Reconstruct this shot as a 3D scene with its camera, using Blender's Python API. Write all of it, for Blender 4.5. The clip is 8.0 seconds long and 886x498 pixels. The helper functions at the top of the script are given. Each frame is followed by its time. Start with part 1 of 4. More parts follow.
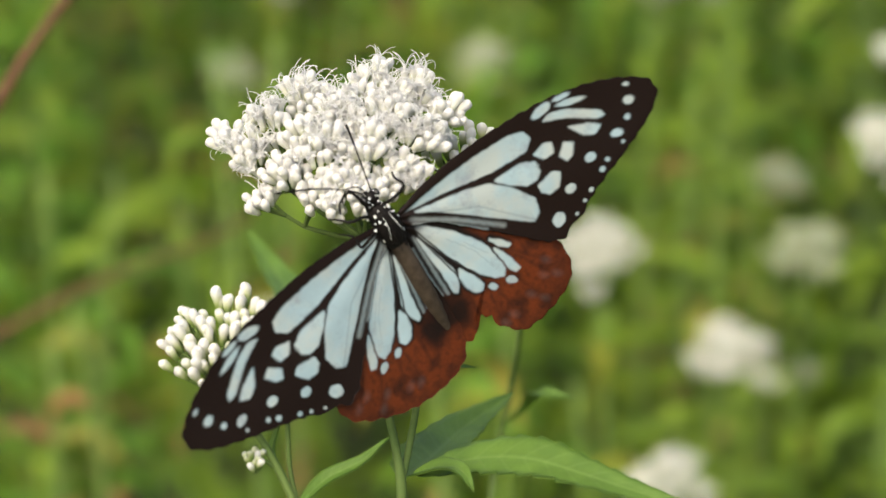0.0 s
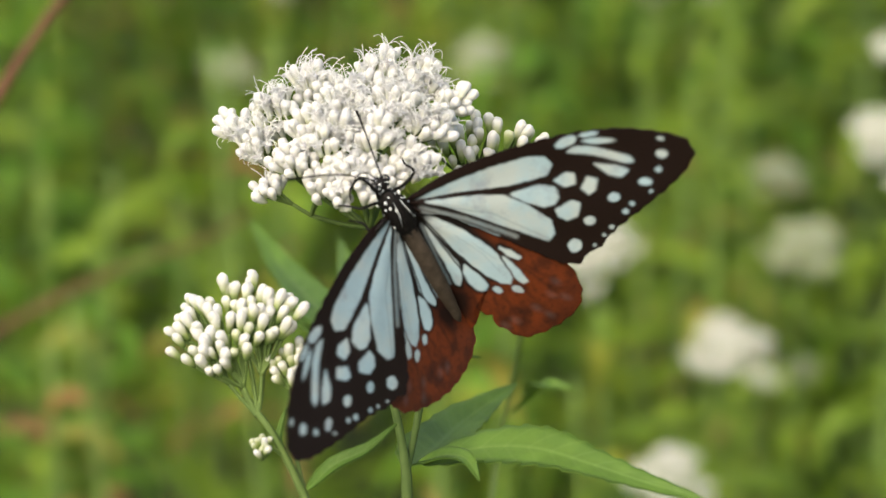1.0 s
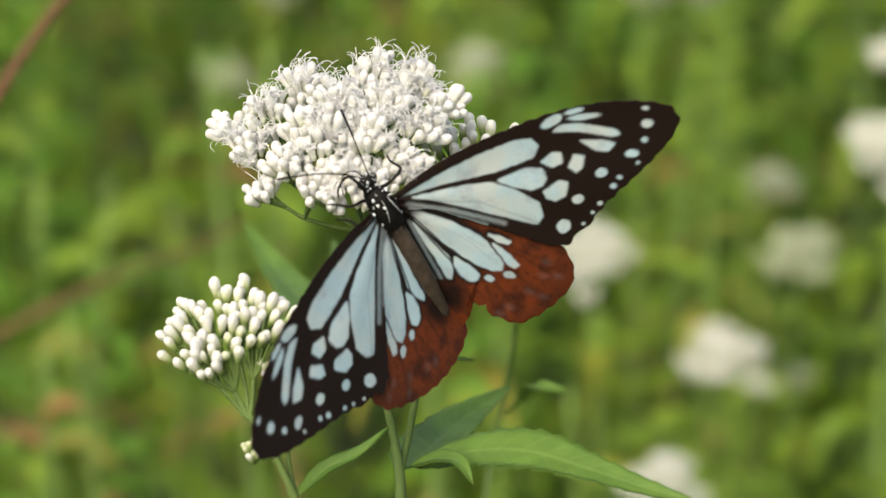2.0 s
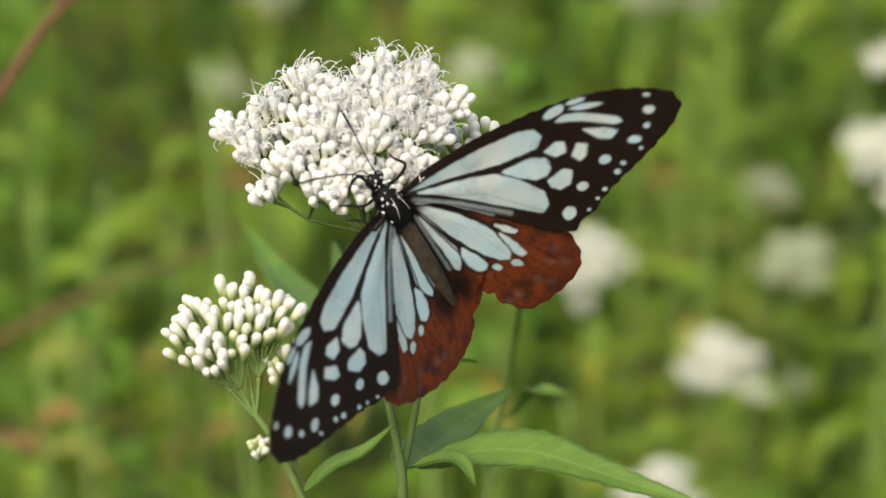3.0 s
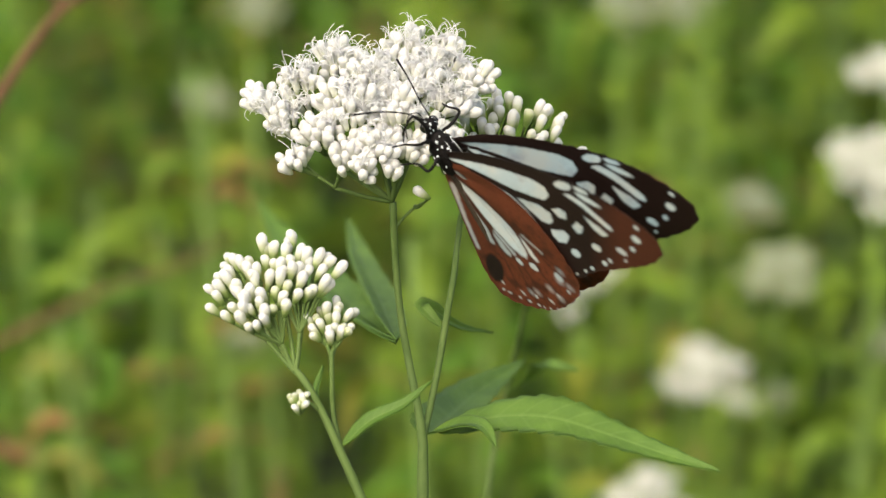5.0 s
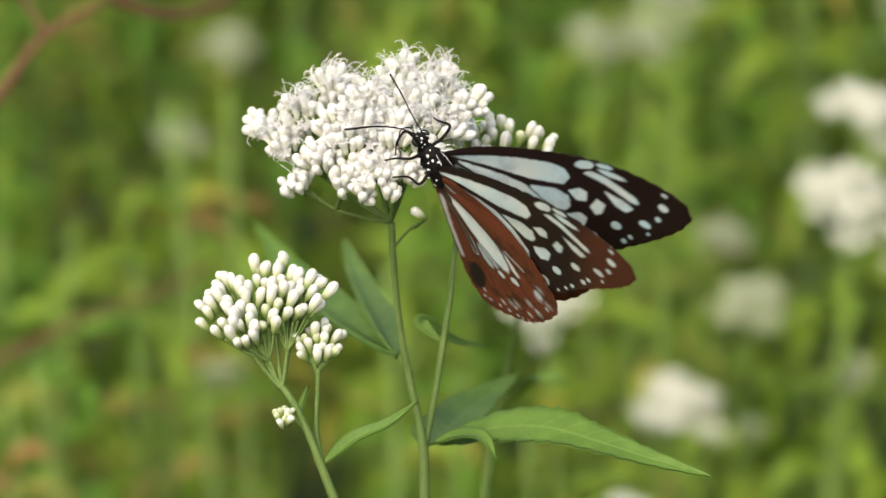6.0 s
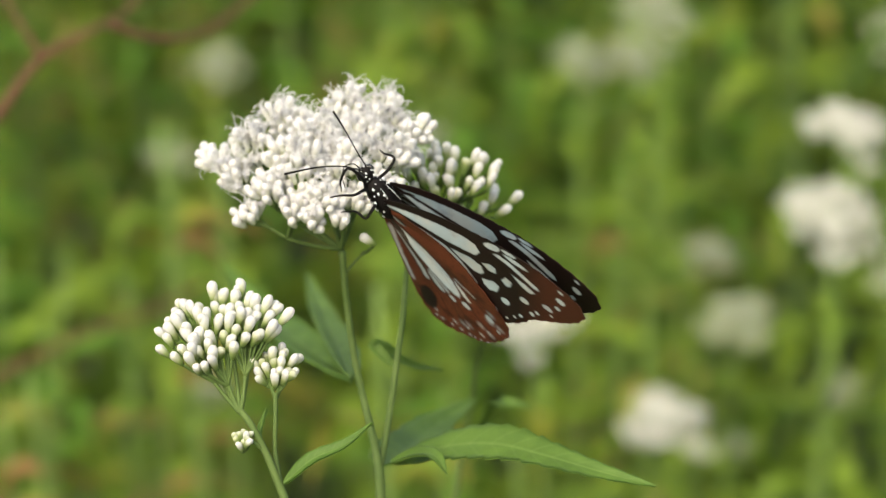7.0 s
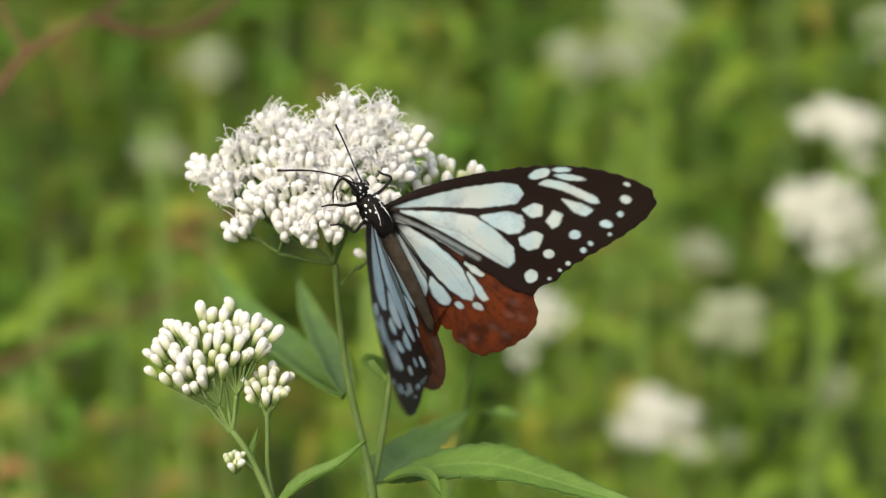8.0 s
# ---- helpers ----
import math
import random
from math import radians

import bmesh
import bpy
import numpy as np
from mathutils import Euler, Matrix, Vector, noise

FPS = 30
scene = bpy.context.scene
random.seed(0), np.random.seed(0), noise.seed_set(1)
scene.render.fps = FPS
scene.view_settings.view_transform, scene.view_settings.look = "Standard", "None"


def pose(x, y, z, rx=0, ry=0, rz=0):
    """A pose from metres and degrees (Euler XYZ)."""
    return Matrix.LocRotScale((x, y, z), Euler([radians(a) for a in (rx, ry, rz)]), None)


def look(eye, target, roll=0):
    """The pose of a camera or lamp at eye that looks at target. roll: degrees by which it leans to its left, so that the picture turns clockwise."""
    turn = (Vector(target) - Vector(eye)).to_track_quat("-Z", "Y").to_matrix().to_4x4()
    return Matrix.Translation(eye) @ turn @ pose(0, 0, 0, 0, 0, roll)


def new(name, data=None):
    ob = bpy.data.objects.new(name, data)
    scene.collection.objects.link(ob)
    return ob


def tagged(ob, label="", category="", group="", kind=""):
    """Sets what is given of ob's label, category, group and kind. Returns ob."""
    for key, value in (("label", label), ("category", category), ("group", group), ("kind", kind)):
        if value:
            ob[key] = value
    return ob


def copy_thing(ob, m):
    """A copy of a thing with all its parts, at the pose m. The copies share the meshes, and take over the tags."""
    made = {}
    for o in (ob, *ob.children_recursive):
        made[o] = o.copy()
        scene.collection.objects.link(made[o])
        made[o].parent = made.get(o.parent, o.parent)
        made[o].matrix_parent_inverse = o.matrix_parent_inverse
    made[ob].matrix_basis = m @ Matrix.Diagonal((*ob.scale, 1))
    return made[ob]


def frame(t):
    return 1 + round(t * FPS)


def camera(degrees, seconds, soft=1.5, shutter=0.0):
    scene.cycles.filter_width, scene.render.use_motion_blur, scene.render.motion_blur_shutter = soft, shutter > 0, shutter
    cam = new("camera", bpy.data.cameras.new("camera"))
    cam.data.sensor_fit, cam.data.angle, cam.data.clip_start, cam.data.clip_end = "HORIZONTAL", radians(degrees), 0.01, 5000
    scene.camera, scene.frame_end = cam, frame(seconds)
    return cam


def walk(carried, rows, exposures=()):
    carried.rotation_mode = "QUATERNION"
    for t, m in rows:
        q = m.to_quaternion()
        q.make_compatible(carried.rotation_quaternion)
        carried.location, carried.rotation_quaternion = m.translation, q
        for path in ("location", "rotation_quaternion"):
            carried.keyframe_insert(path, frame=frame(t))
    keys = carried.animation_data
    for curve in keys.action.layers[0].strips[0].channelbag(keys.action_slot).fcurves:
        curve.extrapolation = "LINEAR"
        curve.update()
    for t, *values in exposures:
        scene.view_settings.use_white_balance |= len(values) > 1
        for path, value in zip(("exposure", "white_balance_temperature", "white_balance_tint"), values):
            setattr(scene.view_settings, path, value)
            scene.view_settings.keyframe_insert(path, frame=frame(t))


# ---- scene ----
# The plan is a garden of white-flowered boneset about a metre high, with one butterfly on the nearest flower head.

# ---- camera ----
cam = camera(17.92, 8.0, soft=1.35, shutter=0.15)
cam.data.dof.use_dof = True
cam.data.dof.focus_distance = 0.556
cam.data.dof.aperture_fstop = 13.6
cam.data.dof.aperture_blades = 9
walk(cam, [
    (0, pose(0, 0, 1.3, 71.716, 0, 0.24)),
    (0.5, pose(0, 0, 1.3, 71.681, 0, 0.228)),
    (1, pose(0, 0, 1.3, 71.671, 0, 0.192)),
    (1.5, pose(0, 0, 1.3, 71.719, 0, 0.144)),
    (1.7, pose(0, 0, 1.3, 71.754, 0, 0.12)),
    (2.8, pose(0, 0, 1.3, 71.93, 0, 0.036)),
    (3, pose(0, 0, 1.3, 71.953, 0, 0.024)),
    (3.5, pose(0, 0, 1.3, 72, 0, 0)),
    (4, pose(-0.0015, -0.0005, 1.2986, 72.039, 0, -0.063)),
    (4.5, pose(-0.003, -0.0042, 1.2982, 72.152, 0, -0.225)),
    (4.7, pose(-0.0038, -0.0079, 1.2976, 72.244, 0, -0.296)),
    (5.8, pose(-0.008, -0.0271, 1.2936, 73.174, 0, -0.959)),
    (6, pose(-0.0085, -0.0308, 1.2932, 73.365, 0, -1.107)),
    (6.5, pose(-0.0085, -0.0421, 1.2969, 73.636, 0, -1.34)),
    (7, pose(-0.0085, -0.047, 1.2984, 73.739, 0, -1.327)),
    (7.5, pose(-0.0085, -0.0486, 1.299, 73.719, 0, -1.442)),
    (8, pose(-0.0085, -0.0357, 1.2948, 73.71, 0, -1.527)),
], [(0.0, 1.06), (3.5, 1.08), (4.0, 1.08), (4.5, 1.14), (5.8, 1.14), (6.5, 1.11), (7.0, 1.06), (8.0, 1.06)])

# ---- light ----
world = bpy.data.worlds.new("overcast_sky")
scene.world = world
world.use_nodes = True
wt = world.node_tree
sky = wt.nodes.new("ShaderNodeTexSky")
sky.sky_type = "NISHITA"
sky.sun_disc = False
sky.sun_elevation = radians(46)
sky.sun_rotation = radians(212)
sky.air_density, sky.dust_density, sky.ozone_density = 1.0, 4.0, 1.0
cloud = wt.nodes.new("ShaderNodeMix")
cloud.data_type, cloud.blend_type = "RGBA", "MULTIPLY"
cloud.inputs[0].default_value, cloud.inputs[7].default_value = 1.0, (1.05, 1.0, 0.85, 1)
wt.links.new(sky.outputs["Color"], cloud.inputs[6])
wt.links.new(cloud.outputs[2], wt.nodes["Background"].inputs["Color"])
wt.nodes["Background"].inputs["Strength"].default_value = 0.15
sun = new("sun", bpy.data.lights.new("sun", "SUN"))
sun.data.energy, sun.data.angle, sun.data.color = 1.5, radians(75), (1.0, 0.95, 0.86)
sun.matrix_world = look((-1.5, -2.1, 3.9), (0, 0.3, 0.9))

MM = 0.001
rng = random.Random(7)


# ---- materials ----
def material(name):
    m = bpy.data.materials.new(name)
    m.use_nodes = True
    return m, m.node_tree, m.node_tree.nodes["Principled BSDF"]


def node(nt, kind, **values):
    n = nt.nodes.new(kind)
    for key, value in values.items():
        n.inputs[key.replace("_", " ")].default_value = value
    return n


def ramp(nt, source, stops):
    n = nt.nodes.new("ShaderNodeValToRGB")
    els = n.color_ramp.elements
    while len(els) < len(stops):
        els.new(0.5)
    for el, (at, c) in zip(els, stops):
        el.position, el.color = at, (*c, 1)
    nt.links.new(source, n.inputs["Fac"])
    return n


def mix(nt, fac, a, b, blend="MIX"):
    n = nt.nodes.new("ShaderNodeMix")
    n.data_type, n.blend_type = "RGBA", blend
    for slot, v in ((0, fac), (6, a), (7, b)):
        if isinstance(v, bpy.types.NodeSocket):
            nt.links.new(v, n.inputs[slot])
        else:
            n.inputs[slot].default_value = v if slot == 0 else (*v, 1)
    return n.outputs[2]


def place(nt, kind="Object"):
    return nt.nodes.new("ShaderNodeTexCoord").outputs[kind]


def grain(nt, scale, detail=4.0, rough=0.6, source=None):
    n = node(nt, "ShaderNodeTexNoise", Scale=scale, Detail=detail, Roughness=rough)
    nt.links.new(source or place(nt), n.inputs["Vector"])
    return n.outputs["Fac"]


def relief(nt, bsdf, height, strength, distance):
    b = node(nt, "ShaderNodeBump", Strength=strength, Distance=distance)
    nt.links.new(height, b.inputs["Height"])
    nt.links.new(b.outputs["Normal"], bsdf.inputs["Normal"])


def translucent(nt, bsdf, colour, share):
    """Lets a share of the light through a thin leaf, petal or wing."""
    tr = nt.nodes.new("ShaderNodeBsdfTranslucent")
    sh = node(nt, "ShaderNodeMixShader", Fac=share)
    nt.links.new(colour, tr.inputs["Color"])
    nt.links.new(bsdf.outputs[0], sh.inputs[1])
    nt.links.new(tr.outputs[0], sh.inputs[2])
    nt.links.new(sh.outputs[0], nt.nodes["Material Output"].inputs["Surface"])


def leaf_material(name, dark, light, sear, share=0.35, veins=False):
    m, nt, p = material(name)
    v = nt.nodes.new("ShaderNodeObjectInfo").outputs["Random"]
    isle = nt.nodes.new("ShaderNodeNewGeometry").outputs["Random Per Island"]
    both = node(nt, "ShaderNodeMath")
    both.operation = "ADD"
    nt.links.new(v, both.inputs[0])
    nt.links.new(isle, both.inputs[1])
    frac = node(nt, "ShaderNodeMath")
    frac.operation = "FRACT"
    nt.links.new(both.outputs[0], frac.inputs[0])
    tint = ramp(nt, frac.outputs[0], [(0.0, dark), (0.55, light), (0.9, light), (1.0, sear)])
    blot = ramp(nt, grain(nt, 90.0), [(0.35, (0.75, 0.78, 0.7)), (0.65, (1.1, 1.08, 1.0))])
    c = mix(nt, 1.0, tint.outputs[0], blot.outputs[0], "MULTIPLY")
    if veins:
        along_at, across_at = (nt.nodes.new("ShaderNodeAttribute") for _ in range(2))
        along_at.attribute_name, across_at.attribute_name = "along", "across"
        rib = ramp(nt, across_at.outputs["Fac"], [(0.0, (0.35, 0.35, 0.35)), (0.12, (0, 0, 0))])
        slant = node(nt, "ShaderNodeMath")
        slant.operation = "MULTIPLY_ADD"
        nt.links.new(across_at.outputs["Fac"], slant.inputs[0])
        slant.inputs[1].default_value = -0.1
        nt.links.new(along_at.outputs["Fac"], slant.inputs[2])
        fold = node(nt, "ShaderNodeMath")
        fold.operation = "PINGPONG"
        nt.links.new(slant.outputs[0], fold.inputs[0])
        fold.inputs[1].default_value = 0.045
        side_rib = ramp(nt, fold.outputs[0], [(0.0, (0.12, 0.12, 0.12)), (0.012, (0, 0, 0))])
        lines = mix(nt, 1.0, rib.outputs[0], side_rib.outputs[0], "ADD")
        c = mix(nt, lines, c, (0.21, 0.31, 0.10))
        mark = ramp(nt, grain(nt, 75.0, 2.0), [(0.735, (0, 0, 0)), (0.76, (1, 1, 1))])
        c = mix(nt, mark.outputs[0], c, (0.30, 0.24, 0.14))
    nt.links.new(c, p.inputs["Base Color"])
    p.inputs["Roughness"].default_value = 0.5
    p.inputs["Specular IOR Level"].default_value = 0.22
    relief(nt, p, grain(nt, 700.0), 0.25, 0.0004)
    bright = mix(nt, 1.0, c, (1.25, 1.35, 0.6), "MULTIPLY")
    translucent(nt, p, bright, share)
    return m


LEAF = leaf_material("leaf_green", (0.090, 0.172, 0.030), (0.116, 0.205, 0.038), (0.128, 0.205, 0.040), veins=True)
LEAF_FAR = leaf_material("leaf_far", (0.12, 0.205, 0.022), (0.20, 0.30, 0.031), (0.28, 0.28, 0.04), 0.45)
LEAF_COOL = leaf_material("leaf_cool", (0.08, 0.18, 0.017), (0.145, 0.285, 0.032), (0.17, 0.31, 0.045), 0.45)
LEAF_RED = leaf_material("leaf_reddish", (0.19, 0.09, 0.04), (0.24, 0.12, 0.05), (0.2, 0.13, 0.05), 0.35)
LEAF_DARK = leaf_material("leaf_undergrowth", (0.06, 0.115, 0.01), (0.13, 0.20, 0.015), (0.2, 0.16, 0.03), 0.35)
LEAF_DRY = leaf_material("leaf_dry", (0.17, 0.18, 0.03), (0.25, 0.24, 0.05), (0.22, 0.11, 0.05), 0.3)


def stem_material(name, low, high):
    m, nt, p = material(name)
    c = ramp(nt, grain(nt, 160.0), [(0.3, low), (0.7, high)])
    nt.links.new(c.outputs[0], p.inputs["Base Color"])
    p.inputs["Roughness"].default_value = 0.7
    p.inputs["Specular IOR Level"].default_value = 0.2
    relief(nt, p, grain(nt, 1500.0), 0.3, 0.0003)
    return m


STEM = stem_material("stem_green", (0.055, 0.092, 0.020), (0.088, 0.132, 0.034))
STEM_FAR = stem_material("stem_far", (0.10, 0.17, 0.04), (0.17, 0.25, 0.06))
TWIG = stem_material("twig_bark", (0.085, 0.036, 0.02), (0.135, 0.064, 0.034))


def petal_material(name, low, high, cup=((0.16, 0.24, 0.06), (0.30, 0.37, 0.14), (0.50, 0.53, 0.34))):
    """White petals over a pale green cup, told apart along each bud's own axis; the gradient also paints shade low
    between buds.
    """
    m, nt, p = material(name)
    sep = nt.nodes.new("ShaderNodeSeparateXYZ")
    nt.links.new(place(nt), sep.inputs[0])
    wob = node(nt, "ShaderNodeMath")
    wob.operation = "MULTIPLY_ADD"
    nt.links.new(grain(nt, 900.0), wob.inputs[0])
    wob.inputs[1].default_value = 0.0012
    nt.links.new(sep.outputs["Z"], wob.inputs[2])
    up = node(nt, "ShaderNodeMapRange")
    up.inputs["From Min"].default_value, up.inputs["From Max"].default_value = low, high
    nt.links.new(wob.outputs[0], up.inputs["Value"])
    c = ramp(nt, up.outputs[0], [(0.0, cup[0]), (0.28, cup[1]), (0.48, cup[2]), (0.74, (0.64, 0.645, 0.585)), (1.0, (0.67, 0.665, 0.65))])
    nt.links.new(c.outputs[0], p.inputs["Base Color"])
    p.inputs["Roughness"].default_value = 0.55
    p.inputs["Specular IOR Level"].default_value = 0.25
    relief(nt, p, grain(nt, 2500.0), 0.15, 0.0002)
    p.inputs["Subsurface Weight"].default_value = 0.6
    p.inputs["Subsurface Radius"].default_value = (1.0, 1.0, 0.8)
    p.inputs["Subsurface Scale"].default_value = 0.0012
    translucent(nt, p, c.outputs[0], 0.35)
    return m


def plain_material(name, low, high, scale, rough, share=0.0, sheen=0.3):
    m, nt, p = material(name)
    c = ramp(nt, grain(nt, scale), [(0.35, low), (0.68, high)])
    nt.links.new(c.outputs[0], p.inputs["Base Color"])
    p.inputs["Roughness"].default_value = rough
    p.inputs["Specular IOR Level"].default_value = sheen
    relief(nt, p, grain(nt, scale * 3), 0.3, 0.0002)
    if share:
        translucent(nt, p, c.outputs[0], share)
    return m


BUD = petal_material("bud_white", 0.0012, 0.0052)
# Paler cup colours, so the painted shade between the head's florets stays light.
HEAD_BUD = petal_material("floret_white", 0.0002, 0.0042, ((0.40, 0.46, 0.22), (0.60, 0.63, 0.45), (0.72, 0.73, 0.64)))
BUD_YOUNG = petal_material("bud_young", 0.0016, 0.0062)
STYLE = plain_material("style_white", (0.76, 0.76, 0.75), (0.84, 0.84, 0.83), 400, 0.7, 0.4, 0.1)
FLOWER_FAR = plain_material("flower_far", (0.50, 0.53, 0.43), (0.70, 0.70, 0.66), 160, 0.6, 0.2)
# Shaded version of flower_far: the dimness of distant heads is in its colour.
FLOWER_DIM = plain_material("flower_dim", (0.27, 0.33, 0.17), (0.46, 0.48, 0.38), 120, 0.6, 0.2)
CHITIN = plain_material("chitin_black", (0.004, 0.0032, 0.003), (0.009, 0.0075, 0.007), 900, 0.6, 0.0, 0.1)
FUR = plain_material("abdomen_brown", (0.026, 0.019, 0.013), (0.052, 0.039, 0.028), 420, 0.7, 0.0, 0.15)
SPOT = plain_material("body_spot_white", (0.72, 0.74, 0.74), (0.84, 0.86, 0.86), 900, 0.6)
EYE = plain_material("eye_dark", (0.006, 0.005, 0.005), (0.012, 0.01, 0.01), 900, 0.15, 0.0, 0.6)


def wing_material(name, dark, rust, pale):
    """Scales of three pigments: dark brown, chestnut and pale blue, with fine scale rows and worn streaks."""
    m, nt, p = material(name)
    at_rust, at_pale = (nt.nodes.new("ShaderNodeAttribute") for _ in range(2))
    at_rust.attribute_name, at_pale.attribute_name = "rust", "pale"
    fine = grain(nt, 1600.0)
    wide = grain(nt, 160.0)
    d = mix(nt, fine, dark, tuple(1.9 * v for v in dark))
    r = mix(nt, fine, tuple(0.75 * v for v in rust), tuple(1.25 * v for v in rust))
    w = mix(nt, wide, tuple(0.78 * v for v in pale), tuple(min(0.95, 1.14 * v) for v in pale))
    # cream-white highlights of the wing's sheen, painted in as patches
    bare = ramp(nt, grain(nt, 85.0, 4.0), [(0.44, (0, 0, 0)), (0.62, (0.85, 0.85, 0.85))])
    w = mix(nt, bare.outputs[0], w, (1.22 * pale[0], 1.0 * pale[1], 0.87 * pale[2]))
    worn = ramp(nt, grain(nt, 110.0, 5.0, 0.7), [(0.53, (0, 0, 0)), (0.7, (0.55, 0.55, 0.55))])
    w = mix(nt, worn.outputs[0], w, (0.6 * pale[0], 0.47 * pale[1], 0.5 * pale[2]))
    c = mix(nt, at_pale.outputs["Fac"], mix(nt, at_rust.outputs["Fac"], d, r), w)
    nt.links.new(c, p.inputs["Base Color"])
    p.inputs["Roughness"].default_value = 0.55
    p.inputs["Specular IOR Level"].default_value = 0.15
    relief(nt, p, fine, 0.2, 0.0001)
    translucent(nt, p, c, 0.15)
    return m


WING_UP = wing_material("wing_upper_scales", (0.0042, 0.0025, 0.0021), (0.098, 0.021, 0.0055), (0.32, 0.43, 0.485))
WING_DOWN = wing_material("wing_lower_scales", (0.008, 0.005, 0.0043), (0.105, 0.030, 0.014), (0.40, 0.485, 0.52))


def soil_material():
    m, nt, p = material("garden_soil")
    c = ramp(nt, grain(nt, 6.0), [(0.3, (0.03, 0.045, 0.014)), (0.55, (0.05, 0.075, 0.02)), (0.75, (0.09, 0.075, 0.04))])
    nt.links.new(c.outputs[0], p.inputs["Base Color"])
    p.inputs["Roughness"].default_value = 0.95
    relief(nt, p, grain(nt, 40.0), 0.8, 0.03)
    return m


SOIL = soil_material()


# ---- shapes ----
def finish(bm, name, mat, smooth=True):
    me = bpy.data.meshes.new(name)
    bm.normal_update()
    bm.to_mesh(me)
    bm.free()
    for mt in (mat if isinstance(mat, (list, tuple)) else [mat]):
        me.materials.append(mt)
    for poly in me.polygons:
        poly.use_smooth = smooth
    return me


def part(name, bm, mat, parent, label="", kind=""):
    me = bm if isinstance(bm, bpy.types.Mesh) else finish(bm, name, mat)
    ob = new(name, me)
    ob.parent = parent
    return tagged(ob, label, kind=kind)


def thing(name, at, label, category, group="", kind=""):
    ob = new(name)
    ob.empty_display_size = 0.02
    ob.matrix_basis = Matrix.Translation(at)
    return tagged(ob, label, category, group, kind)


def smooth_line(points, n):
    """A smooth curve through the points, n steps a span, that never swings past them."""
    ps = [Vector(p) for p in points]
    gaps = [max(1e-9, (b - a).length) for a, b in zip(ps, ps[1:])]
    slope = [(ps[1] - ps[0]) / gaps[0]]
    for i in range(1, len(ps) - 1):
        a, b = (ps[i] - ps[i - 1]) / gaps[i - 1], (ps[i + 1] - ps[i]) / gaps[i]
        slope.append((a * gaps[i] + b * gaps[i - 1]) / (gaps[i] + gaps[i - 1]))
    slope.append((ps[-1] - ps[-2]) / gaps[-1])
    out = []
    for i in range(len(ps) - 1):
        for k in range(n):
            t = k / n
            h = t * t * (3 - 2 * t)
            out.append(ps[i] * (1 - h) + ps[i + 1] * h + gaps[i] * (slope[i] * (t * (1 - t) ** 2) - slope[i + 1] * (t * t * (1 - t))))
    out.append(ps[-1])
    return out


def tube(bm, points, radii, sides=8, n=5):
    """A round, tapered, capped stalk along a smooth line."""
    line = smooth_line(points, n) if n > 1 else [Vector(p) for p in points]
    last, side = None, Vector((1, 0.17, 0.05))
    for i, p in enumerate(line):
        way = (line[min(i + 1, len(line) - 1)] - line[max(i - 1, 0)]).normalized()
        side = (side - way * side.dot(way))
        side = side.normalized() if side.length > 1e-6 else way.orthogonal().normalized()
        up = way.cross(side)
        f = i / (len(line) - 1) * (len(radii) - 1)
        k = min(int(f), len(radii) - 2) if len(radii) > 1 else 0
        r = radii[k] + (radii[k + 1] - radii[k]) * (f - k) if len(radii) > 1 else radii[0]
        ring = [bm.verts.new(p + r * (math.cos(6.28319 * j / sides) * side + math.sin(6.28319 * j / sides) * up)) for j in range(sides)]
        if last:
            for j in range(sides):
                bm.faces.new((last[j], last[(j + 1) % sides], ring[(j + 1) % sides], ring[j]))
        else:
            bm.faces.new(ring[::-1])
        last = ring
    bm.faces.new(last)
    return bm


def lathe(bm, profile, sides=10, m=None):
    """A turned body: rows of (radius, height) about z."""
    last = None
    m = m or Matrix()
    for r, z in profile:
        if r < 1e-7:
            ring = [bm.verts.new(m @ Vector((0, 0, z)))]
        else:
            ring = [bm.verts.new(m @ Vector((r * math.cos(6.28319 * j / sides), r * math.sin(6.28319 * j / sides), z))) for j in range(sides)]
        if last:
            for j in range(sides):
                q = [last[j % len(last)], last[(j + 1) % len(last)], ring[(j + 1) % len(ring)], ring[j % len(ring)]]
                q = list(dict.fromkeys(q))
                if len(q) > 2:
                    bm.faces.new(q)
        last = ring
    return bm


def along(origin, way, spin=0.0, size=1.0):
    """The pose that stands z along way."""
    return Matrix.Translation(origin) @ Vector(way).to_track_quat("Z", "Y").to_matrix().to_4x4() @ Matrix.Rotation(spin, 4, "Z") @ Matrix.Scale(size, 4)


